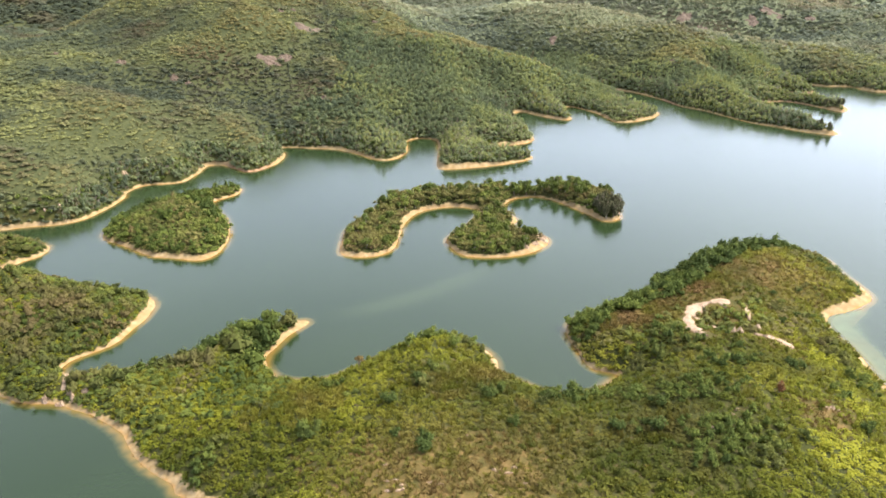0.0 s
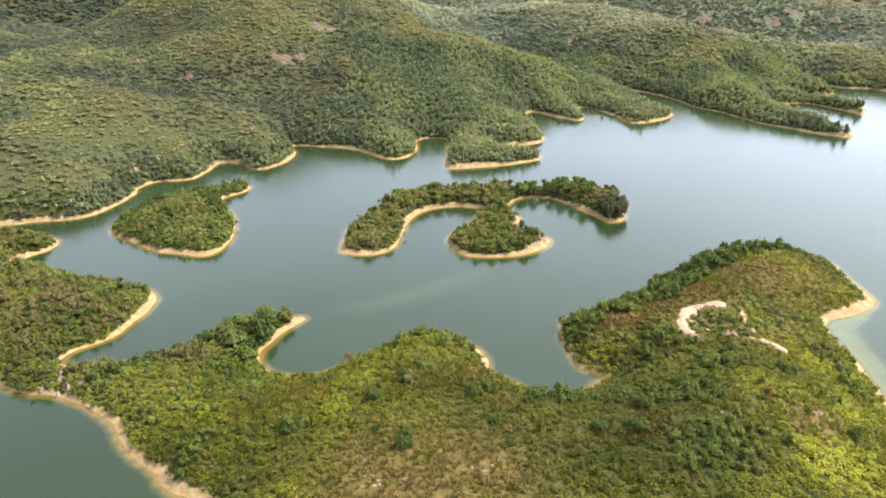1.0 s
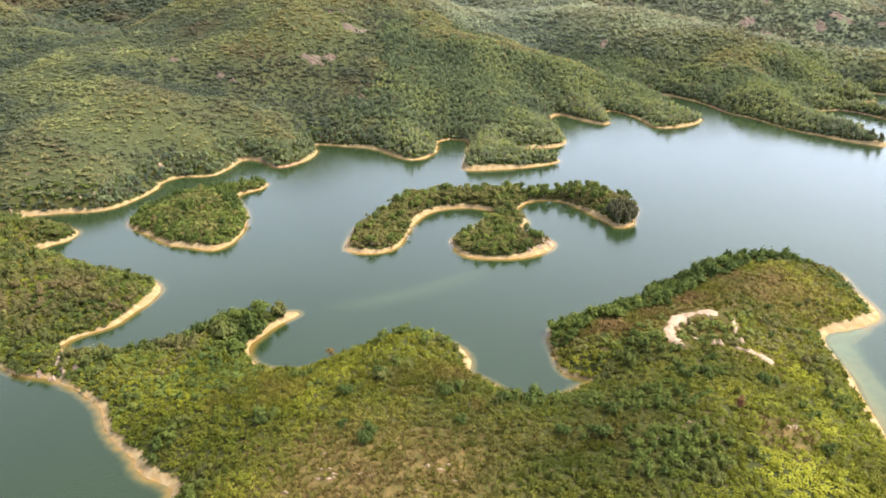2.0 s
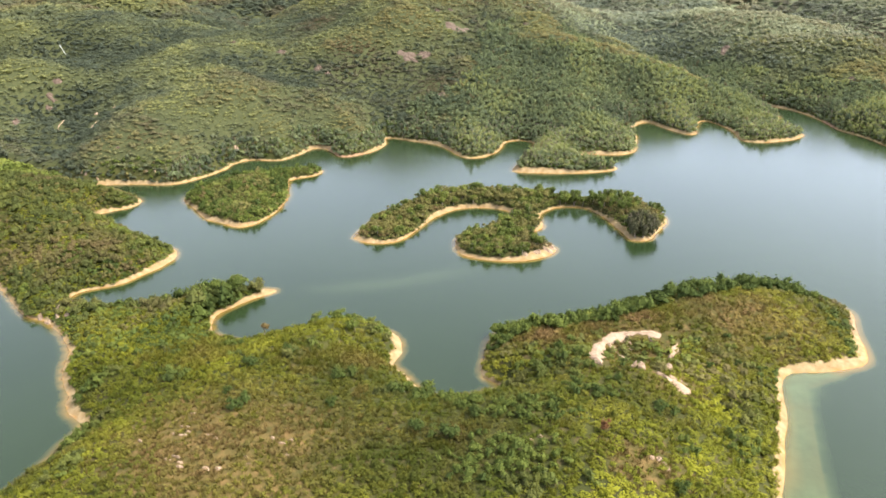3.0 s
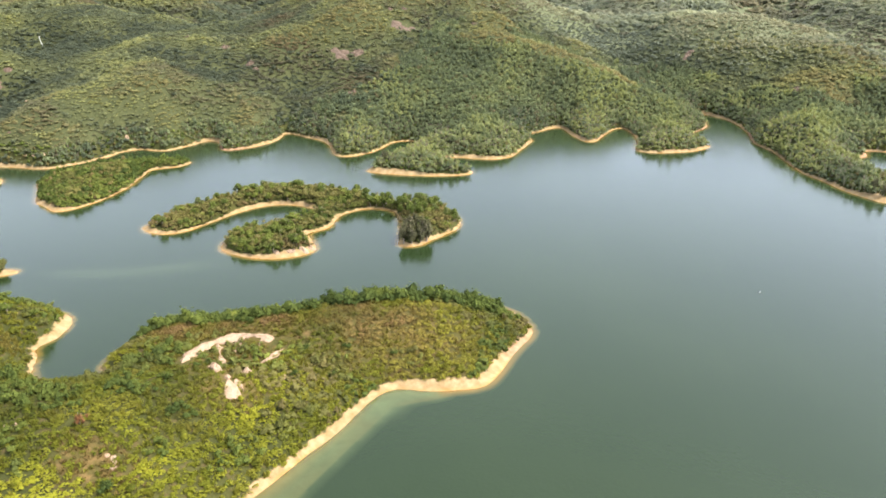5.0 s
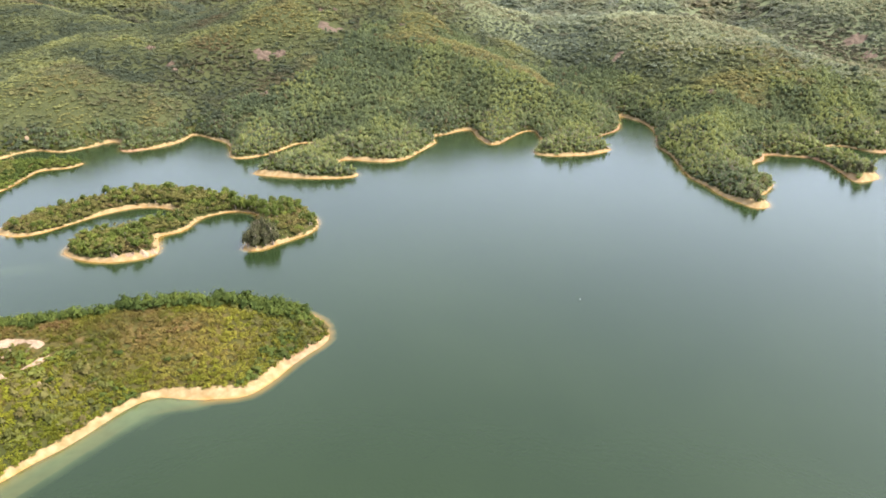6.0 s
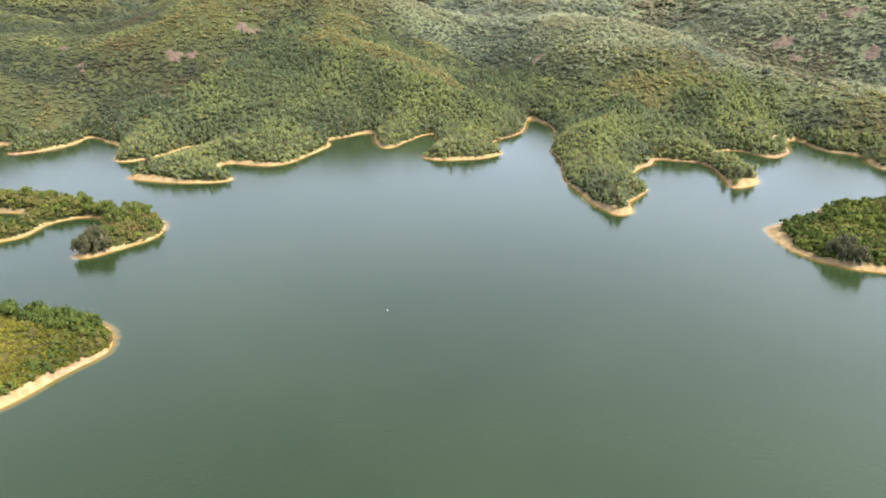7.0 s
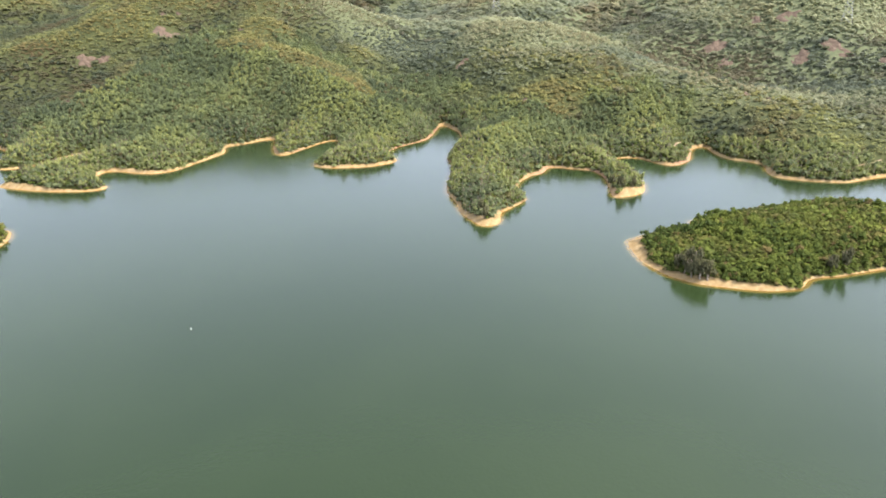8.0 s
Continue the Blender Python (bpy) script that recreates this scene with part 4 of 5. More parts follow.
# dry straw where the slopes lie nearly bare
x2, y2 = scatter(-25, 72, 45, 130, 0.6, rng)
ok, d2, land2 = free(x2, y2)
ok &= (land2 == 0) & (rng.uniform(size=len(x2)) < np.clip(1.3 * spots(x2, y2, BARE_SPOTS) + 0.45 * spots(x2, y2, DRY_SPOTS), 0, 0.7))
x2, y2 = x2[ok], y2[ok]
grow("dry_hillside_grass", "straw-brown dry grass on the sunny bare slope", "grass", FERN, x2, y2, rng.uniform(0.35, 0.6, len(x2)), rng.uniform(0.2, 0.42, len(x2)),
     0.5 + 0.3 * fbm(x2, y2, 5, 2, 77) + rng.normal(0, 0.12, len(x2)), GRASS_LEAF, rng, 0.1, np.clip(0.55 + 0.6 * fbm(x2, y2, 6, 3, 78) + rng.normal(0, 0.2, len(x2)), 0, 1))
# the wooded neck to the west
x2, y2 = scatter(-200, -130, 92, 168, 1.35, rng)
ok, d2, land2 = free(x2, y2)
ok &= land2 == 0
x2, y2 = x2[ok], y2[ok]
size = rng.uniform(0.8, 1.4, len(x2))
grow("western_neck_trees", "olive-green low trees on the western neck", "trees", SPRIG, x2, y2, size, size * rng.uniform(0.9, 1.3, len(x2)), 0.4 + 0.3 * fbm(x2, y2, 10, 2, 79) + rng.normal(0, 0.14, len(x2)), TREE_LEAF, rng, 0.7)
# the hill goes on behind, under the same scrub
x2, y2 = scatter(-32, 62, -42, 46, 1.15, rng)
ok, d2, land2 = free(x2, y2)
ok &= land2 == 0
x2, y2 = x2[ok], y2[ok]
size = rng.uniform(0.6, 1.1, len(x2))
grow("southern_hill_scrub", "yellow-green scrub on the southern part of the near hill", "scrub", SPRIG, x2, y2, size, size * rng.uniform(0.6, 1.0, len(x2)), 0.42 + 0.26 * fbm(x2, y2, 11, 2, 42) + rng.normal(0, 0.06, len(x2)), SCRUB_LEAF, rng, 0.15, np.clip(0.5 * fbm(x2, y2, 12, 2, 84), 0, 0.6))
# the wooded islands
for name, label, who, box in (("round_island_trees", "dense mixed green trees on the round island", 1, (-80, -44, 130, 184)), ("east_island_trees", "dense mixed green trees on the eastern island", 3, (155, 225, 218, 284))):
    x, y = scatter(*box, 0.92, rng)
    ok, d, land = free(x, y, 0.05)
    ok &= land == who
    x, y, d = x[ok], y[ok], d[ok]
    open_top = (fbm(x, y, 9, 2, 51 + who) > (-0.45 if who == 1 else -0.05)) & (d > (5 if who == 1 else 7))
    if who == 3:
        open_top |= blob(x, y, 192, 256, 17, 9) > 0.35 + 0.35 * fbm(x, y, 5, 2, 85)
    keep = some(len(x), 0.82)
    x, y, d, open_top = x[keep], y[keep], d[keep], open_top[keep]
    size = np.where(open_top, rng.uniform(0.35, 0.62, len(x)), np.where(some(len(x), 0.15), rng.uniform(0.85, 1.2, len(x)), rng.uniform(0.45, 0.85, len(x))))
    grow(name, label, "trees", ISLE, x, y, size, size * rng.uniform(0.95, 1.35, len(x)), np.where(open_top, 0.46, 0.36) + 0.34 * fbm(x, y, 6, 2, 53) + rng.normal(0, 0.10, len(x)) - 0.06, TREE_LEAF, rng,
         np.where(d < 2.6, 0.6, 0.95).mean(), np.clip(some(len(x), 0.05) * 0.6 + (0.4 if who == 1 else 0.2) * open_top * rng.uniform(0, 1, len(x)), 0, 1))
x, y = scatter(-80, 225, 130, 284, 1.0, rng)
ok, d, land = free(x, y, 0.0)
ok &= (land == 1) | (land == 3)
x1, y1 = x[ok], y[ok]
size = spread_sizes(len(x1), 0.72, 0.25, 0.4, 1.1)
grow("island_undergrowth", "low olive undergrowth covering the two wooded islands", "shrubs", SPRIG, x1, y1, size, size * rng.uniform(0.6, 1.0, len(x1)), 0.42 + 0.3 * fbm(x1, y1, 7, 2, 87) + rng.normal(0, 0.10, len(x1)), TREE_LEAF, rng, 0.15, np.clip(0.12 + 0.35 * fbm(x1, y1, 6, 2, 88), 0, 0.5))
ok &= (d < 4) & (x < 212)
x, y = x[ok], y[ok]
size = rng.uniform(0.35, 0.65, len(x))
grow("island_edge_shrubs", "low dark shrubs along the island shores", "shrubs", THICKET, x, y, size, size * rng.uniform(0.9, 1.5, len(x)), 0.36 + rng.normal(0, 0.15, len(x)), TREE_LEAF, rng, 0.5, some(len(x), 0.15) * 0.6)
x, y = scatter(-25, 44, 131, 181, 0.95, rng)
ok, d, land = free(x, y, 0.0)
ok &= land == 2
x, y = x[ok], y[ok]
size = rng.uniform(0.5, 0.95, len(x))
grow("hook_island_undergrowth", "olive and brown undergrowth beneath the hook-shaped island's trees", "shrubs", SHRUB, x, y, size, size * rng.uniform(0.9, 1.4, len(x)), 0.42 + 0.25 * fbm(x, y, 7, 2, 54) + rng.normal(0, 0.10, len(x)), TREE_LEAF, rng, 0.6,
     np.clip(rng.uniform(0.1, 0.65, len(x)) * (0.6 + 0.8 * fbm(x, y, 8, 2, 55)), 0, 1))

# the mainland: tall forest by the water in the middle, scrub on the western and far hills
def is_forest(x, y, d):
    p, h = fbm(x, y, 26, 3, 61), grid_at(HOLLOW, x, y)
    p = p + 0.6 * fbm(x, y, 7, 2, 75)
    f = (x > -46 + 14 * p) & (y < 325 + 20 * p + 0.12 * x + 25 * np.clip(h, -0.6, 1)) & ~((x > 150) & (y > 322))
    f &= blob(x, y, 107, 330, 13, 17) < 0.5 + 0.4 * p
    return f | ((d < 6) & (x > -90) & (p > -0.1))


x, y = scatter(-110, 230, 150, 372, 1.18, rng)
ok, d, land = free(x, y, 0.1)
ok &= (land == 4)
x, y, d = x[ok], y[ok], d[ok]
m = is_forest(x, y, d) & some(len(x), 0.88)
fx, fy, fd = x[m], y[m], d[m]
low = grid_at(HOLLOW, fx, fy)
size = spread_sizes(len(fx), 0.62, 0.24, 0.36, 1.15) * (1 + 0.1 * low)
# tint climbs eastwards, standing in for thicker haze on that side
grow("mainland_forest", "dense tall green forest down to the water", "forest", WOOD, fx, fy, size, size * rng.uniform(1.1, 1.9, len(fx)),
     # last blob: shade of the ridge's northwest slope, put into the tint
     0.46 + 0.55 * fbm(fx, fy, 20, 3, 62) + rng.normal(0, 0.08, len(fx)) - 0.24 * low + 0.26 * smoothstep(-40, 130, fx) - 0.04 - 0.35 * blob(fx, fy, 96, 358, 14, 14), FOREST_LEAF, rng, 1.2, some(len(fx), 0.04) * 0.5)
x, y = scatter(-110, 230, 150, 372, 1.45, rng)
ok, d, land = free(x, y, 0.0)
ok &= land == 4
ok[ok] &= is_forest(x[ok], y[ok], d[ok])
x, y = x[ok], y[ok]
size = spread_sizes(len(x), 0.9, 0.25, 0.5, 1.4)
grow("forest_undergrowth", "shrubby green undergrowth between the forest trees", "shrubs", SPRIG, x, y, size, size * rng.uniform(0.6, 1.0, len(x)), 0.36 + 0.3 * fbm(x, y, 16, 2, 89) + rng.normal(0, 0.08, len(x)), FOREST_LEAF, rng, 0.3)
x, y = scatter(-110, 230, 150, 340, 1.6, rng)
ok, d, land = free(x, y, 0.0)
ok &= (land == 4) & (d < 6)
x, y = x[ok], y[ok]
size = rng.uniform(0.4, 0.75, len(x))
grow("forest_edge_undergrowth", "dark undergrowth along the wooded shore", "shrubs", THICKET, x, y, size, size * rng.uniform(1.0, 1.6, len(x)), 0.30 + rng.normal(0, 0.14, len(x)), TREE_LEAF, rng, 0.6, some(len(x), 0.15) * 0.5)
x, y = scatter(-235, 300, 136, 400, 1.38, rng)
ok, d, land = free(x, y, 0.0)
ok &= land == 4
x, y, d = x[ok], y[ok], d[ok]
m = ~is_forest(x, y, d)
x, y = x[m], y[m]
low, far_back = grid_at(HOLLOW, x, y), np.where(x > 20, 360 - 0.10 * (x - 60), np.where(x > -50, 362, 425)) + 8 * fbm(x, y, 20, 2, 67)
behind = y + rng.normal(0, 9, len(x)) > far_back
gully = blob(x, y, -190, 235, 45, 60)
grass = np.clip(spots(x, y, MEADOWS) + spots(x, y, BRIGHT) * np.clip(0.75 + 0.9 * fbm(x, y, 7, 3, 74), 0, 1), 0, 1)
# hue rises northwards and eastwards for haze and drops in hollows for relief shade
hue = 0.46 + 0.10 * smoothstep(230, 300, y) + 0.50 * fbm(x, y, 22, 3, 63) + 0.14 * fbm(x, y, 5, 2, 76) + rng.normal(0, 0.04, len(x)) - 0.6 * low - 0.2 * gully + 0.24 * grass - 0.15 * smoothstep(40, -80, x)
straw = np.clip(0.4 * np.clip(fbm(x, y, 30, 2, 68), 0, 1) + 0.25 * spots(x, y, DRY_SPOTS) + 0.22 * smoothstep(60, -60, x) * np.clip(0.6 + fbm(x, y, 9, 2, 92), 0, 1) - 0.25 * low - gully - 0.6 * grass, 0, 1)
clump = (fbm(x, y, 8, 3, 69) + 0.5 * low + 0.5 * gully > 0.30) & (grass < 0.5)
size = spread_sizes(len(x), 0.84, 0.40, 0.35, 1.9) * (1 - 0.10 * grass) + 0.18 * clump
tall = size * rng.uniform(0.42, 0.75, len(x)) * (1 - 0.20 * grass) * (1 + 0.45 * smoothstep(-30, 60, x))
keep = ~(behind & some(len(x), np.clip(0.08 - 0.3 * fbm(x, y, 10, 3, 91), 0, 0.4)))
for name, label, mat, m in (("hill_scrub", "low green and yellowish scrub on the broad western and middle hills", HILL_LEAF, ~behind & keep), ("back_hill_scrub", "scrub on the hills behind, coloured pale grey-green for haze", FAR_LEAF, behind & keep)):
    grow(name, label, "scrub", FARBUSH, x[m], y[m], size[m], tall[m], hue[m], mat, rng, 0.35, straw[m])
m = clump & ~behind & some(len(x), 0.17)
size = rng.uniform(0.65, 1.25, m.sum())
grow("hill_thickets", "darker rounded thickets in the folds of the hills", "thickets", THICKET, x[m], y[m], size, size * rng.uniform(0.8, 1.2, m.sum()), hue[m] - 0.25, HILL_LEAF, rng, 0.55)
x, y = scatter(-250, 290, 400, 500, 2.1, rng)
cut = (x > 60) & (x < 260) & (y < 475)
xn, yn = scatter(60, 260, 400, 475, 1.4, rng)
near_ridge = np.r_[x[~cut] * 0, xn * 0 + 1]
x, y = np.r_[x[~cut], xn], np.r_[y[~cut], yn]
xf, yf = scatter(-330, 330, 500, 640, 3.8, rng)
xg, yg = scatter(-520, -250, 400, 640, 4.2, rng)
xf, yf = np.r_[xf, xg], np.r_[yf, yg]
xw, yw = scatter(-340, -235, 200, 400, 2.1, rng)
xg, yg = scatter(-520, -340, 200, 400, 4.6, rng)
xw, yw = np.r_[xw, xg], np.r_[yw, yg]
west = (np.r_[x * 0, xw * 0 + 1, xf * 0] > 0) | (np.r_[x, xw, xf] < -130 + 25 * fbm(np.r_[x, xw, xf], np.r_[y, yw, yf], 40, 2, 83))
fine = np.r_[near_ridge, xw * 0, xf * 0]
x, y = np.r_[x, xw, xf], np.r_[y, yw, yf]
ok = ~is_clear(x, y) & some(len(x), np.clip(0.92 + 0.4 * fbm(x, y, 14, 3, 90), 0.5, 1))
x, y, west, fine, low = x[ok], y[ok], west[ok], fine[ok], grid_at(HOLLOW, x[ok], y[ok])
size = spread_sizes(len(x), 1.35, 0.45, 0.5, 3.2) * (1 - 0.38 * fine) * np.where((y > 500) | (x < -340) | ((y > 400) & (x < -250)), 1.7, 1.0)
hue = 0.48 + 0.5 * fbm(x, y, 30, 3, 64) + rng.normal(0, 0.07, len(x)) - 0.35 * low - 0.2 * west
for name, label, mat, m in (("far_hill_scrub", "scrub on the far hills, coloured paler for haze", FAR_LEAF, ~west), ("western_hill_scrub", "green scrub on the high western hills", HILL_LEAF, west)):
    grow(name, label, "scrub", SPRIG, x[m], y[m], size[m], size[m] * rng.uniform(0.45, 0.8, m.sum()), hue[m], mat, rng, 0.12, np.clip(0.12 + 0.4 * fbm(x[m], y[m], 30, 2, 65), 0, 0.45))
x, y = scatter(30, 300, 345, 485, 2.9, rng)
ok, d, land = free(x, y)
ok &= (y > 352 + 8 * fbm(x, y, 20, 2, 67)) & some(len(x), np.clip(0.45 + 0.9 * fbm(x, y, 16, 3, 93) + 0.5 * grid_at(HOLLOW, x, y), 0.08, 0.95))
x, y = x[ok], y[ok]
size = spread_sizes(len(x), 0.95, 0.32, 0.5, 1.9)
grow("far_hill_bushes", "dark rounded bushes dotted over the pale far hills", "bushes", FARBUSH, x, y, size, size * rng.uniform(0.7, 1.15, len(x)), 0.26 + rng.normal(0, 0.12, len(x)), HILL_LEAF, rng, 0.5)

# bare trunks of the forest edge
near = fd < 9
tx, ty = fx[near], fy[near]
tz = grid_at(HEIGHT, tx, ty)
a = np.arange(3) / 3 * 6.283
ring = np.stack([np.cos(a), np.sin(a)], -1)
low = np.concatenate([np.stack([tx[:, None] + 0.10 * ring[:, 0], ty[:, None] + 0.10 * ring[:, 1], np.repeat(tz[:, None] - 0.2, 3, 1)], -1),
                      np.stack([tx[:, None] + 0.05 * ring[:, 0], ty[:, None] + 0.05 * ring[:, 1], np.repeat(tz[:, None] + 1.9, 3, 1)], -1)], 1)
base = (np.arange(len(tx)) * 6)[:, None, None]
walls = np.array([[0, 1, 4, 3], [1, 2, 5, 4], [2, 0, 3, 5]])[None] + base
tagged(new("forest_edge_trunks", mesh_from("forest_edge_trunks", low.reshape(-1, 3), walls.reshape(-1, 4), BARK)), "slim pale trunks along the forest edge", "tree trunks", kind="stuff")


# ---- single trees ----
def trunk_mesh(rng, height, radius, limbs=4):
    """A tapered leaning trunk with a few limbs."""
    vs, fs = [], []

    def tube(p, q, r0, r1, sides=6, rows=4):
        n0 = len(vs)
        d = np.array(q) - p
        side = np.cross(d, [0.3, 0.9, 0.1])
        side /= np.linalg.norm(side)
        other = np.cross(d, side) / np.linalg.norm(d)
        for k in range(rows):
            t = k / (rows - 1)
            c = np.array(p) + d * t + side * 0.06 * height * math.sin(t * 3.1) * 0.5
            r = r0 + (r1 - r0) * t
            for i in range(sides):
                ang = 6.283 * i / sides
                vs.append(c + r * (math.cos(ang) * side + math.sin(ang) * other))
        for k in range(rows - 1):
            for i in range(sides):
                fs.append((n0 + k * sides + i, n0 + k * sides + (i + 1) % sides, n0 + (k + 1) * sides + (i + 1) % sides, n0 + (k + 1) * sides + i))

    top = np.array([rng.uniform(-0.15, 0.15) * height, rng.uniform(-0.15, 0.15) * height, height])
    tube(np.array([0, 0, -0.35]), top, radius, radius * 0.45)
    for _ in range(limbs):
        t, ang = rng.uniform(0.45, 0.9), rng.uniform(0, 6.283)
        p = top * t
        tube(p, p + np.array([math.cos(ang) * 0.4, math.sin(ang) * 0.4, 0.35]) * height * 0.6, radius * 0.45, radius * 0.15, 5, 3)
    return mesh_from("trunk", np.array(vs), np.array(fs), BARK)


def crown_mesh(rng, width, tall, at, lobes, leaves, leaf, mat, mood, squash=0.9, dead=0.0):
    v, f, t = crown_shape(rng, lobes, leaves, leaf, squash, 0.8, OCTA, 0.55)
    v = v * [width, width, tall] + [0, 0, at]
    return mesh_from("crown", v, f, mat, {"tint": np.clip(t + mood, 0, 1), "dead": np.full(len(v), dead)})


def single_tree(rng, label, group, width, height, mat, mood, lobes=9, leaves=250, leaf=0.17, squash=0.9, dead=0.0, category="tree"):
    root = new("tree")
    part("trunk", trunk_mesh(rng, height * 0.75, 0.045 * height), root, "slim grey-brown trunk")
    part("crown", crown_mesh(rng, width, height * 0.46, height * 0.50, lobes, leaves, leaf, mat, mood, squash, dead), root)
    return tagged(root, label, category, group)


rt = np.random.default_rng(11)
KINDS = [single_tree(rt, lab, "trees on the hook-shaped island", w, h, TREE_LEAF, mood, dead=dd) for lab, w, h, mood, dd in (
    ("broad dark green island tree with a rounded crown", 1.25, 3.0, 0.40, 0.0), ("bright green island tree with a loose crown", 1.15, 2.7, 0.62, 0.0),
    ("tall deep green island tree with an uneven crown", 1.1, 3.5, 0.34, 0.0), ("low olive-brown island tree, partly dry", 1.15, 2.1, 0.56, 0.40), ("small yellow-green island tree with a full crown", 1.0, 2.2, 0.78, 0.0))]
x, y = scatter(-25, 44, 131, 181, 1.85, rt)
ok, d, land = free(x, y, 0.3)
ok &= (land == 2) & ~((x > 35) & (y < 161))
x, y, d = x[ok], y[ok], d[ok]
weight = fbm(x, y, 9, 2, 71)
count = 0
for px, py, pw in zip(x, y, weight):
    kind = 2 if (px > 14 and py > 168 and rt.uniform() < 0.6) else (3 if (pw < 0.05 or (px < 8 and py < 172)) and rt.uniform() < 0.6 else int(rt.integers(0, 5)))
    place = pose(px, py, ground_z(px, py), 0, 0, rt.uniform(0, 360)) @ Matrix.Scale(rt.uniform(0.6, 0.95) * (1.2 if py > 160 and px < 34 else 1.0), 4)
    if count < len(KINDS):
        kind = count
        KINDS[kind].matrix_basis = place
    else:
        c = copy_thing(KINDS[kind], place)
        c.matrix_basis = place
    count += 1

# casuarinas: tall, grey-green and wispy, at the water's edge
grey = single_tree(rt, "tall grey-green casuarina with a wispy upright crown by the water", "casuarinas by the water", 1.15, 4.8, PINE_LEAF, 0.45, 9, 300, 0.19, 1.2)
spot_list = [(36.6, 154.6), (38.2, 155.2), (39.4, 156.8), (37.2, 156.8), (35.8, 156.6), (38.8, 158.6), (36.8, 158.8), (40.0, 158.4), (35.4, 158.6), (172.4, 223.9), (173.9, 223.2), (175.4, 222.9), (171.0, 224.8), (174.4, 224.8), (172.8, 225.6), (176.8, 223.0), (196.6, 238.0), (199.0, 240.4), (126.0, 233.0), (124.0, 235.2), (143.8, 272.0), (147.0, 268.6), (149.6, 270.8), (0.0, 203.0), (2.2, 201.8)]
for k, (px, py) in enumerate(spot_list):
    s = (0.8 + 0.3 * rt.uniform()) * (0.72 if (py > 200 and px < 160) or px < 0 else 1.0)
    place = pose(px, py, max(ground_z(px, py), 0.1), 0, 0, rt.uniform(0, 360)) @ Matrix.Scale(s, 4)
    if k == 0:
        grey.matrix_basis = place
    else:
        copy_thing(grey, place).matrix_basis = place

# a broad tree on the near cape, green ones on the knoll, a bare grey one above the cove
cape = single_tree(rt, "broad grey-green tree with a domed crown on the sandy cape", "", 1.7, 3.3, TREE_LEAF, 0.30, 14, 650, 0.21)
cape.matrix_basis = pose(-28.6, 103.2, ground_z(-28.6, 103.2))
for px, py, s in ((-31.6, 101.4, 0.8), (-34.6, 99.8, 0.75)):
    place = pose(px, py, ground_z(px, py), 0, 0, 130 * s) @ Matrix.Scale(s, 4)
    copy_thing(cape, place).matrix_basis = place
knoll = single_tree(rt, "green tree standing above the scrub of the knoll", "", 1.0, 2.4, TREE_LEAF, 0.42, 9, 240, 0.19)
knoll.matrix_basis = pose(1.2, 91.0, ground_z(1.2, 91.0))
for px, py, s in ((-2.6, 93.0, 0.9), (3.4, 93.6, 0.8), (-5.8, 91.2, 0.95), (16.5, 82.0, 1.0), (14.0, 80.0, 0.8)):
    place = pose(px, py, ground_z(px, py), 0, 0, 200 * s) @ Matrix.Scale(s, 4)
    copy_thing(knoll, place).matrix_basis = place
bare = new("bare_tree")
part("trunk", trunk_mesh(rt, 2.6, 0.08, 16), bare, "pale grey trunk and twigs")
part("crown", crown_mesh(rt, 1.0, 1.0, 2.3, 7, 70, 0.14, GRASS_LEAF, 0.6, 1.0, 0.9), bare, "thin dry twigs and withered leaves")
tagged(bare, "pale grey nearly leafless tree above the cove", "tree")
bare.matrix_basis = pose(-12.6, 87.4, ground_z(-12.6, 87.4)) @ Matrix.Scale(0.8, 4)

# single plants that stand out on the near hill
bush = new("round_bush")
part("trunk", trunk_mesh(rt, 0.5, 0.06), bush, "short hidden stem")
part("crown", crown_mesh(rt, 0.95, 0.95, 0.75, 6, 260, 0.2, TREE_LEAF, 0.02, 0.95), bush)
tagged(bush, "round dark green bush alone on dry grass", "bush")
bush.matrix_basis = pose(-2.9, 65.6, ground_z(-2.9, 65.6))
for px, py, s in ((-3.8, 80.4, 1.1), (24.5, 69.5, 1.2), (5.2, 77.4, 0.9), (7.5, 71.5, 0.8), (-7.4, 76.4, 1.1), (16.5, 80.5, 1.2), (26.0, 74.0, 0.9), (20.0, 70.0, 1.0), (-6.5, 69.5, 0.7), (50.0, 71.5, 0.9), (56.5, 103.5, 0.6), (50.5, 105.0, 0.6), (55.0, 109.0, 0.7), (61.0, 112.5, 0.6), (38.5, 106.5, 0.7), (52.5, 100.0, 0.6)):
    place = pose(px, py, ground_z(px, py), 0, 0, rt.uniform(0, 360)) @ Matrix.Scale(s, 4)
    copy_thing(bush, place).matrix_basis = place
red = new("dead_conifer")
part("trunk", trunk_mesh(rt, 2.2, 0.07), red, "thin brown trunk")
part("crown", crown_mesh(rt, 0.8, 1.15, 1.35, 8, 170, 0.19, RED_LEAF, 0.55, 1.1), red, "sparse rust-red dead foliage")
tagged(red, "dead rust-red conifer standing in green scrub", "conifer")
red.matrix_basis = pose(41.0, 75.4, ground_z(41.0, 75.4)) @ Matrix.Scale(0.85, 4)


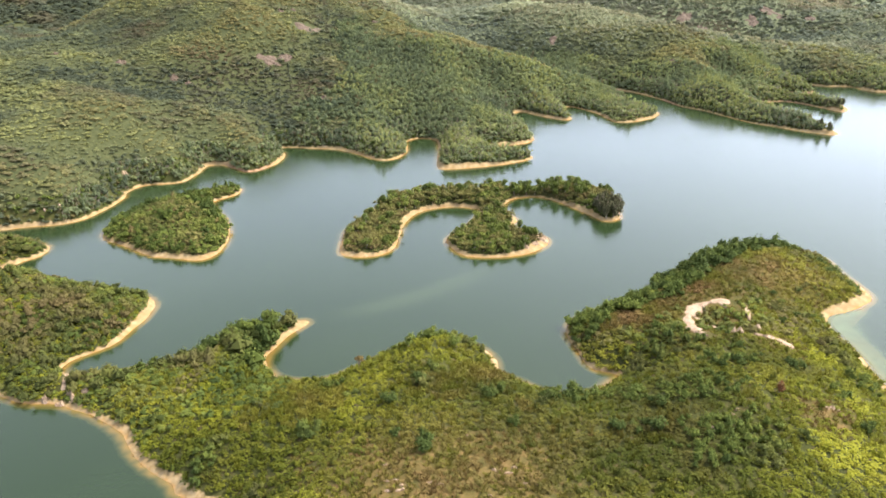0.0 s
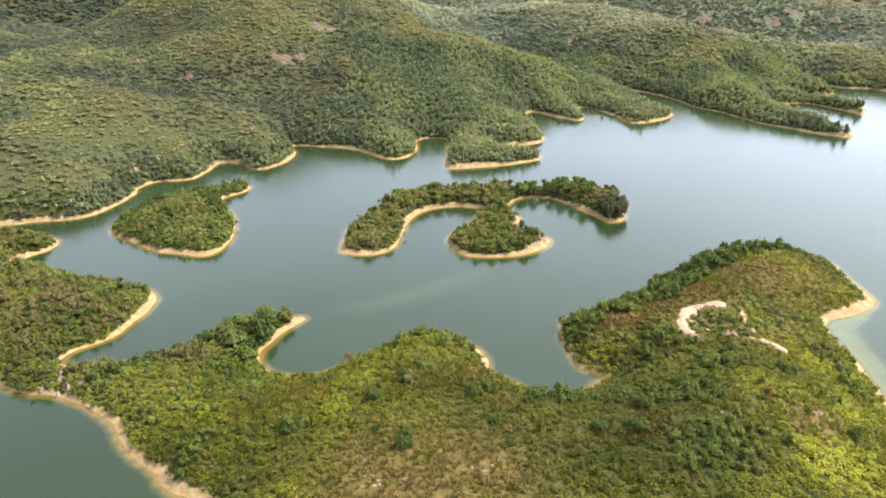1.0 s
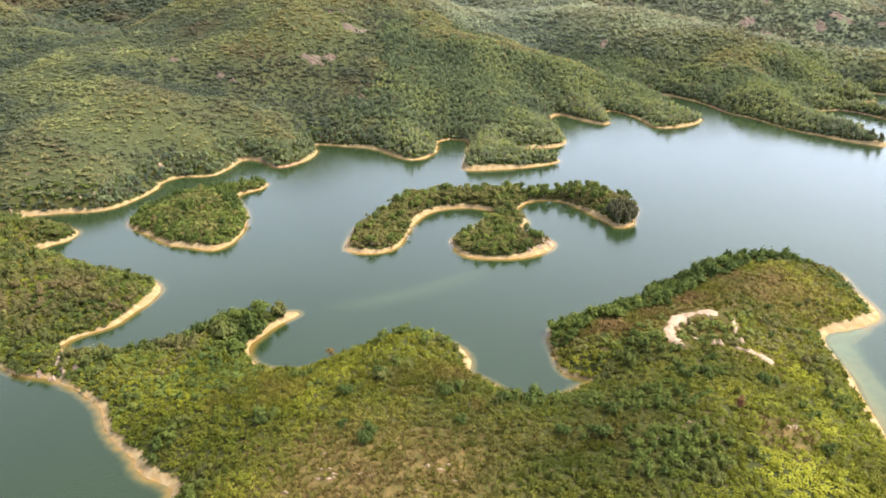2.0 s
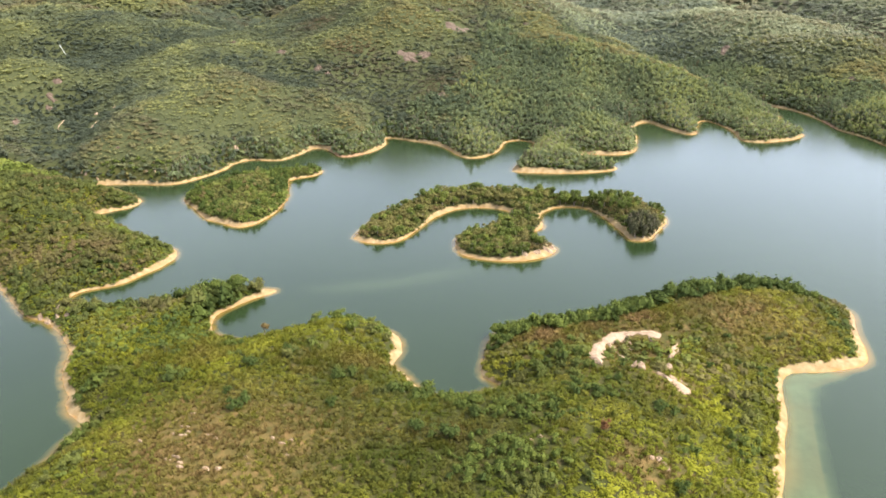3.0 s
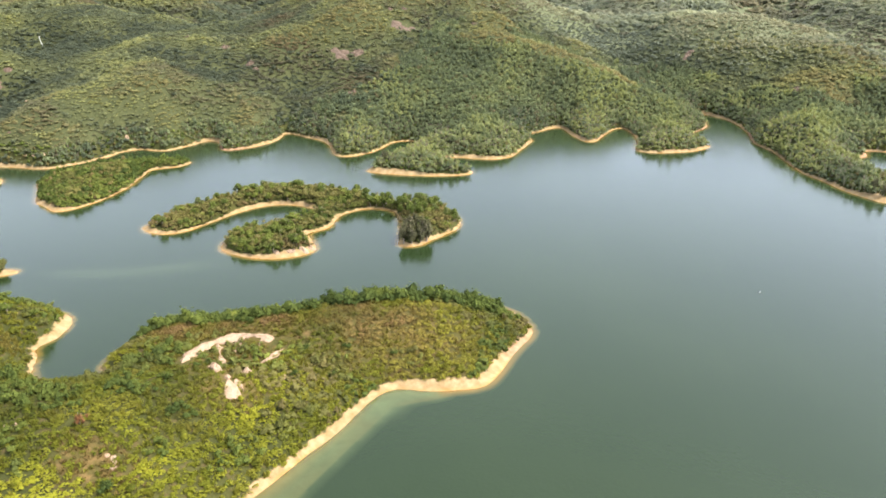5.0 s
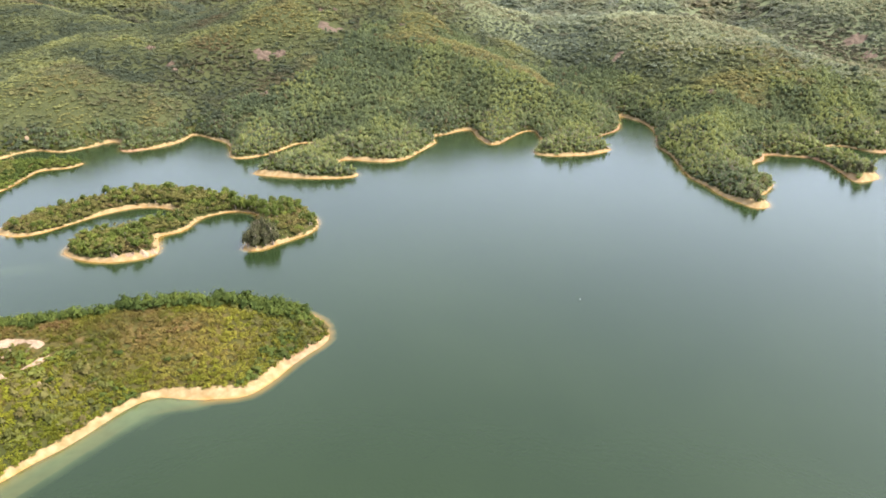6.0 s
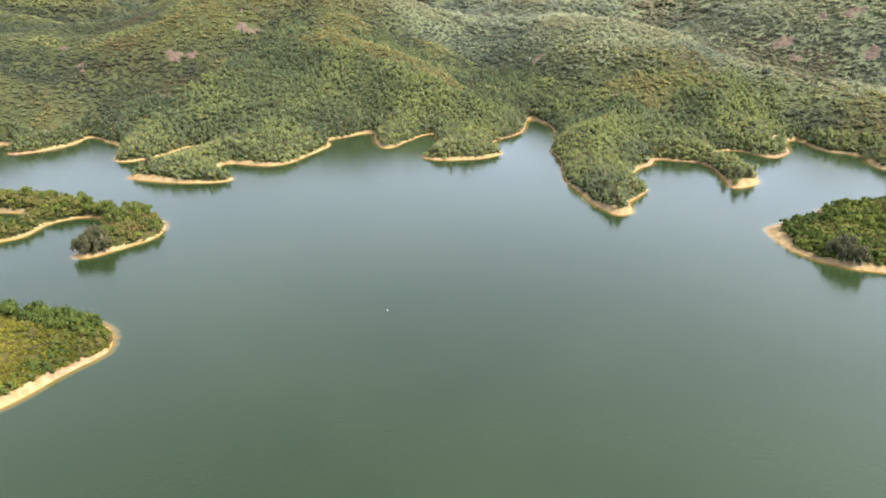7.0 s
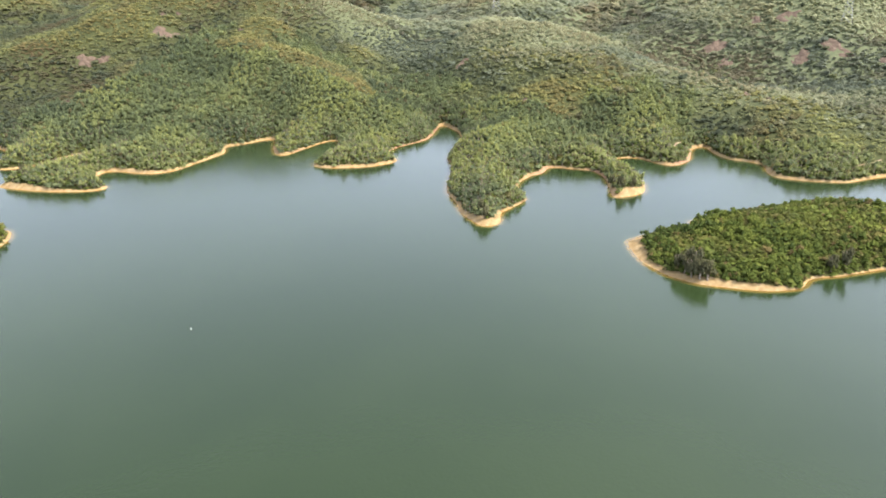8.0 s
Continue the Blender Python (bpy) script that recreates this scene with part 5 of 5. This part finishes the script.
# ---- the power pylon on the far ridge ----
def beam(p, q, r):
    p, q = Vector(p), Vector(q)
    d = (q - p).normalized()
    s = d.orthogonal().normalized()
    o = d.cross(s)
    vs = [w + r * (a * s + b * o) for w in (p, q) for a, b in ((1, 1), (-1, 1), (-1, -1), (1, -1))]
    fs = [(0, 1, 2, 3), (7, 6, 5, 4)] + [(i, i + 4, (i + 1) % 4 + 4, (i + 1) % 4) for i in range(4)]
    return [tuple(v) for v in vs], fs


def beams_mesh(name, pairs, r):
    vs, fs = [], []
    for p, q in pairs:
        v, f = beam(p, q, r)
        fs += [tuple(i + len(vs) for i in g) for g in f]
        vs += v
    return mesh_from(name, np.array(vs), np.array(fs)[:, ::-1], STEEL)


pylon = new("power_pylon")
levels = [(2.6 - 2.1 * min(1, z / 17), z) for z in (0, 4, 7.5, 10.5, 13, 15, 17, 19, 21.5, 24)]
for sx, sy in ((1, 1), (-1, 1), (-1, -1), (1, -1)):
    part("leg", beams_mesh("leg", [((sx * a, sy * a, z0), (sx * b, sy * b, z1)) for (a, z0), (b, z1) in zip(levels, levels[1:])], 0.035), pylon)
for k, ((a, z0), (b, z1)) in enumerate(zip(levels, levels[1:])):
    c = [(1, 1), (-1, 1), (-1, -1), (1, -1)]
    part("bracing", beams_mesh("bracing", [((c[i][0] * a, c[i][1] * a, z0), (c[(i + 1) % 4][0] * b, c[(i + 1) % 4][1] * b, z1)) for i in range(4)]
         + [((c[(i + 1) % 4][0] * a, c[(i + 1) % 4][1] * a, z0), (c[i][0] * b, c[i][1] * b, z1)) for i in range(4)], 0.03), pylon)
for z, w in ((16.5, 4.2), (19.5, 3.6), (22.5, 3.0)):
    part("cross_arm", beams_mesh("cross_arm", [((-0.5, 0, z), (-w, 0, z + 0.2)), ((0.5, 0, z), (w, 0, z + 0.2)), ((-0.5, 0, z + 1), (-w, 0, z + 0.2)), ((0.5, 0, z + 1), (w, 0, z + 0.2))], 0.07), pylon)
tagged(pylon, "grey steel lattice power pylon on the far hillside", "power pylon")
pylon.matrix_basis = pose(187.6, 447, ground_z(187.6, 447) - 0.3) @ Matrix.Scale(0.8, 4)

place = pose(17.2, 468.6, ground_z(17.2, 468.6) - 0.3, 0, 0, 35) @ Matrix.Scale(0.8, 4)
copy_thing(pylon, place).matrix_basis = place

# ---- a small float on the water ----
bm = bmesh.new()
bmesh.ops.create_uvsphere(bm, u_segments=16, v_segments=10, radius=0.10)
for v in bm.verts:
    v.co.z = v.co.z * 0.8 + 0.06
bmesh.ops.create_cone(bm, cap_ends=True, segments=10, radius1=0.035, radius2=0.03, depth=0.2, matrix=Matrix.Translation((0, 0, 0.24)))
me = bpy.data.meshes.new("buoy")
bm.to_mesh(me)
bm.free()
me.materials.append(BUOY_WHITE)
tagged(new("buoy", me), "small white float lying on the lake", "buoy").matrix_basis = pose(105.9, 164.3, 0)
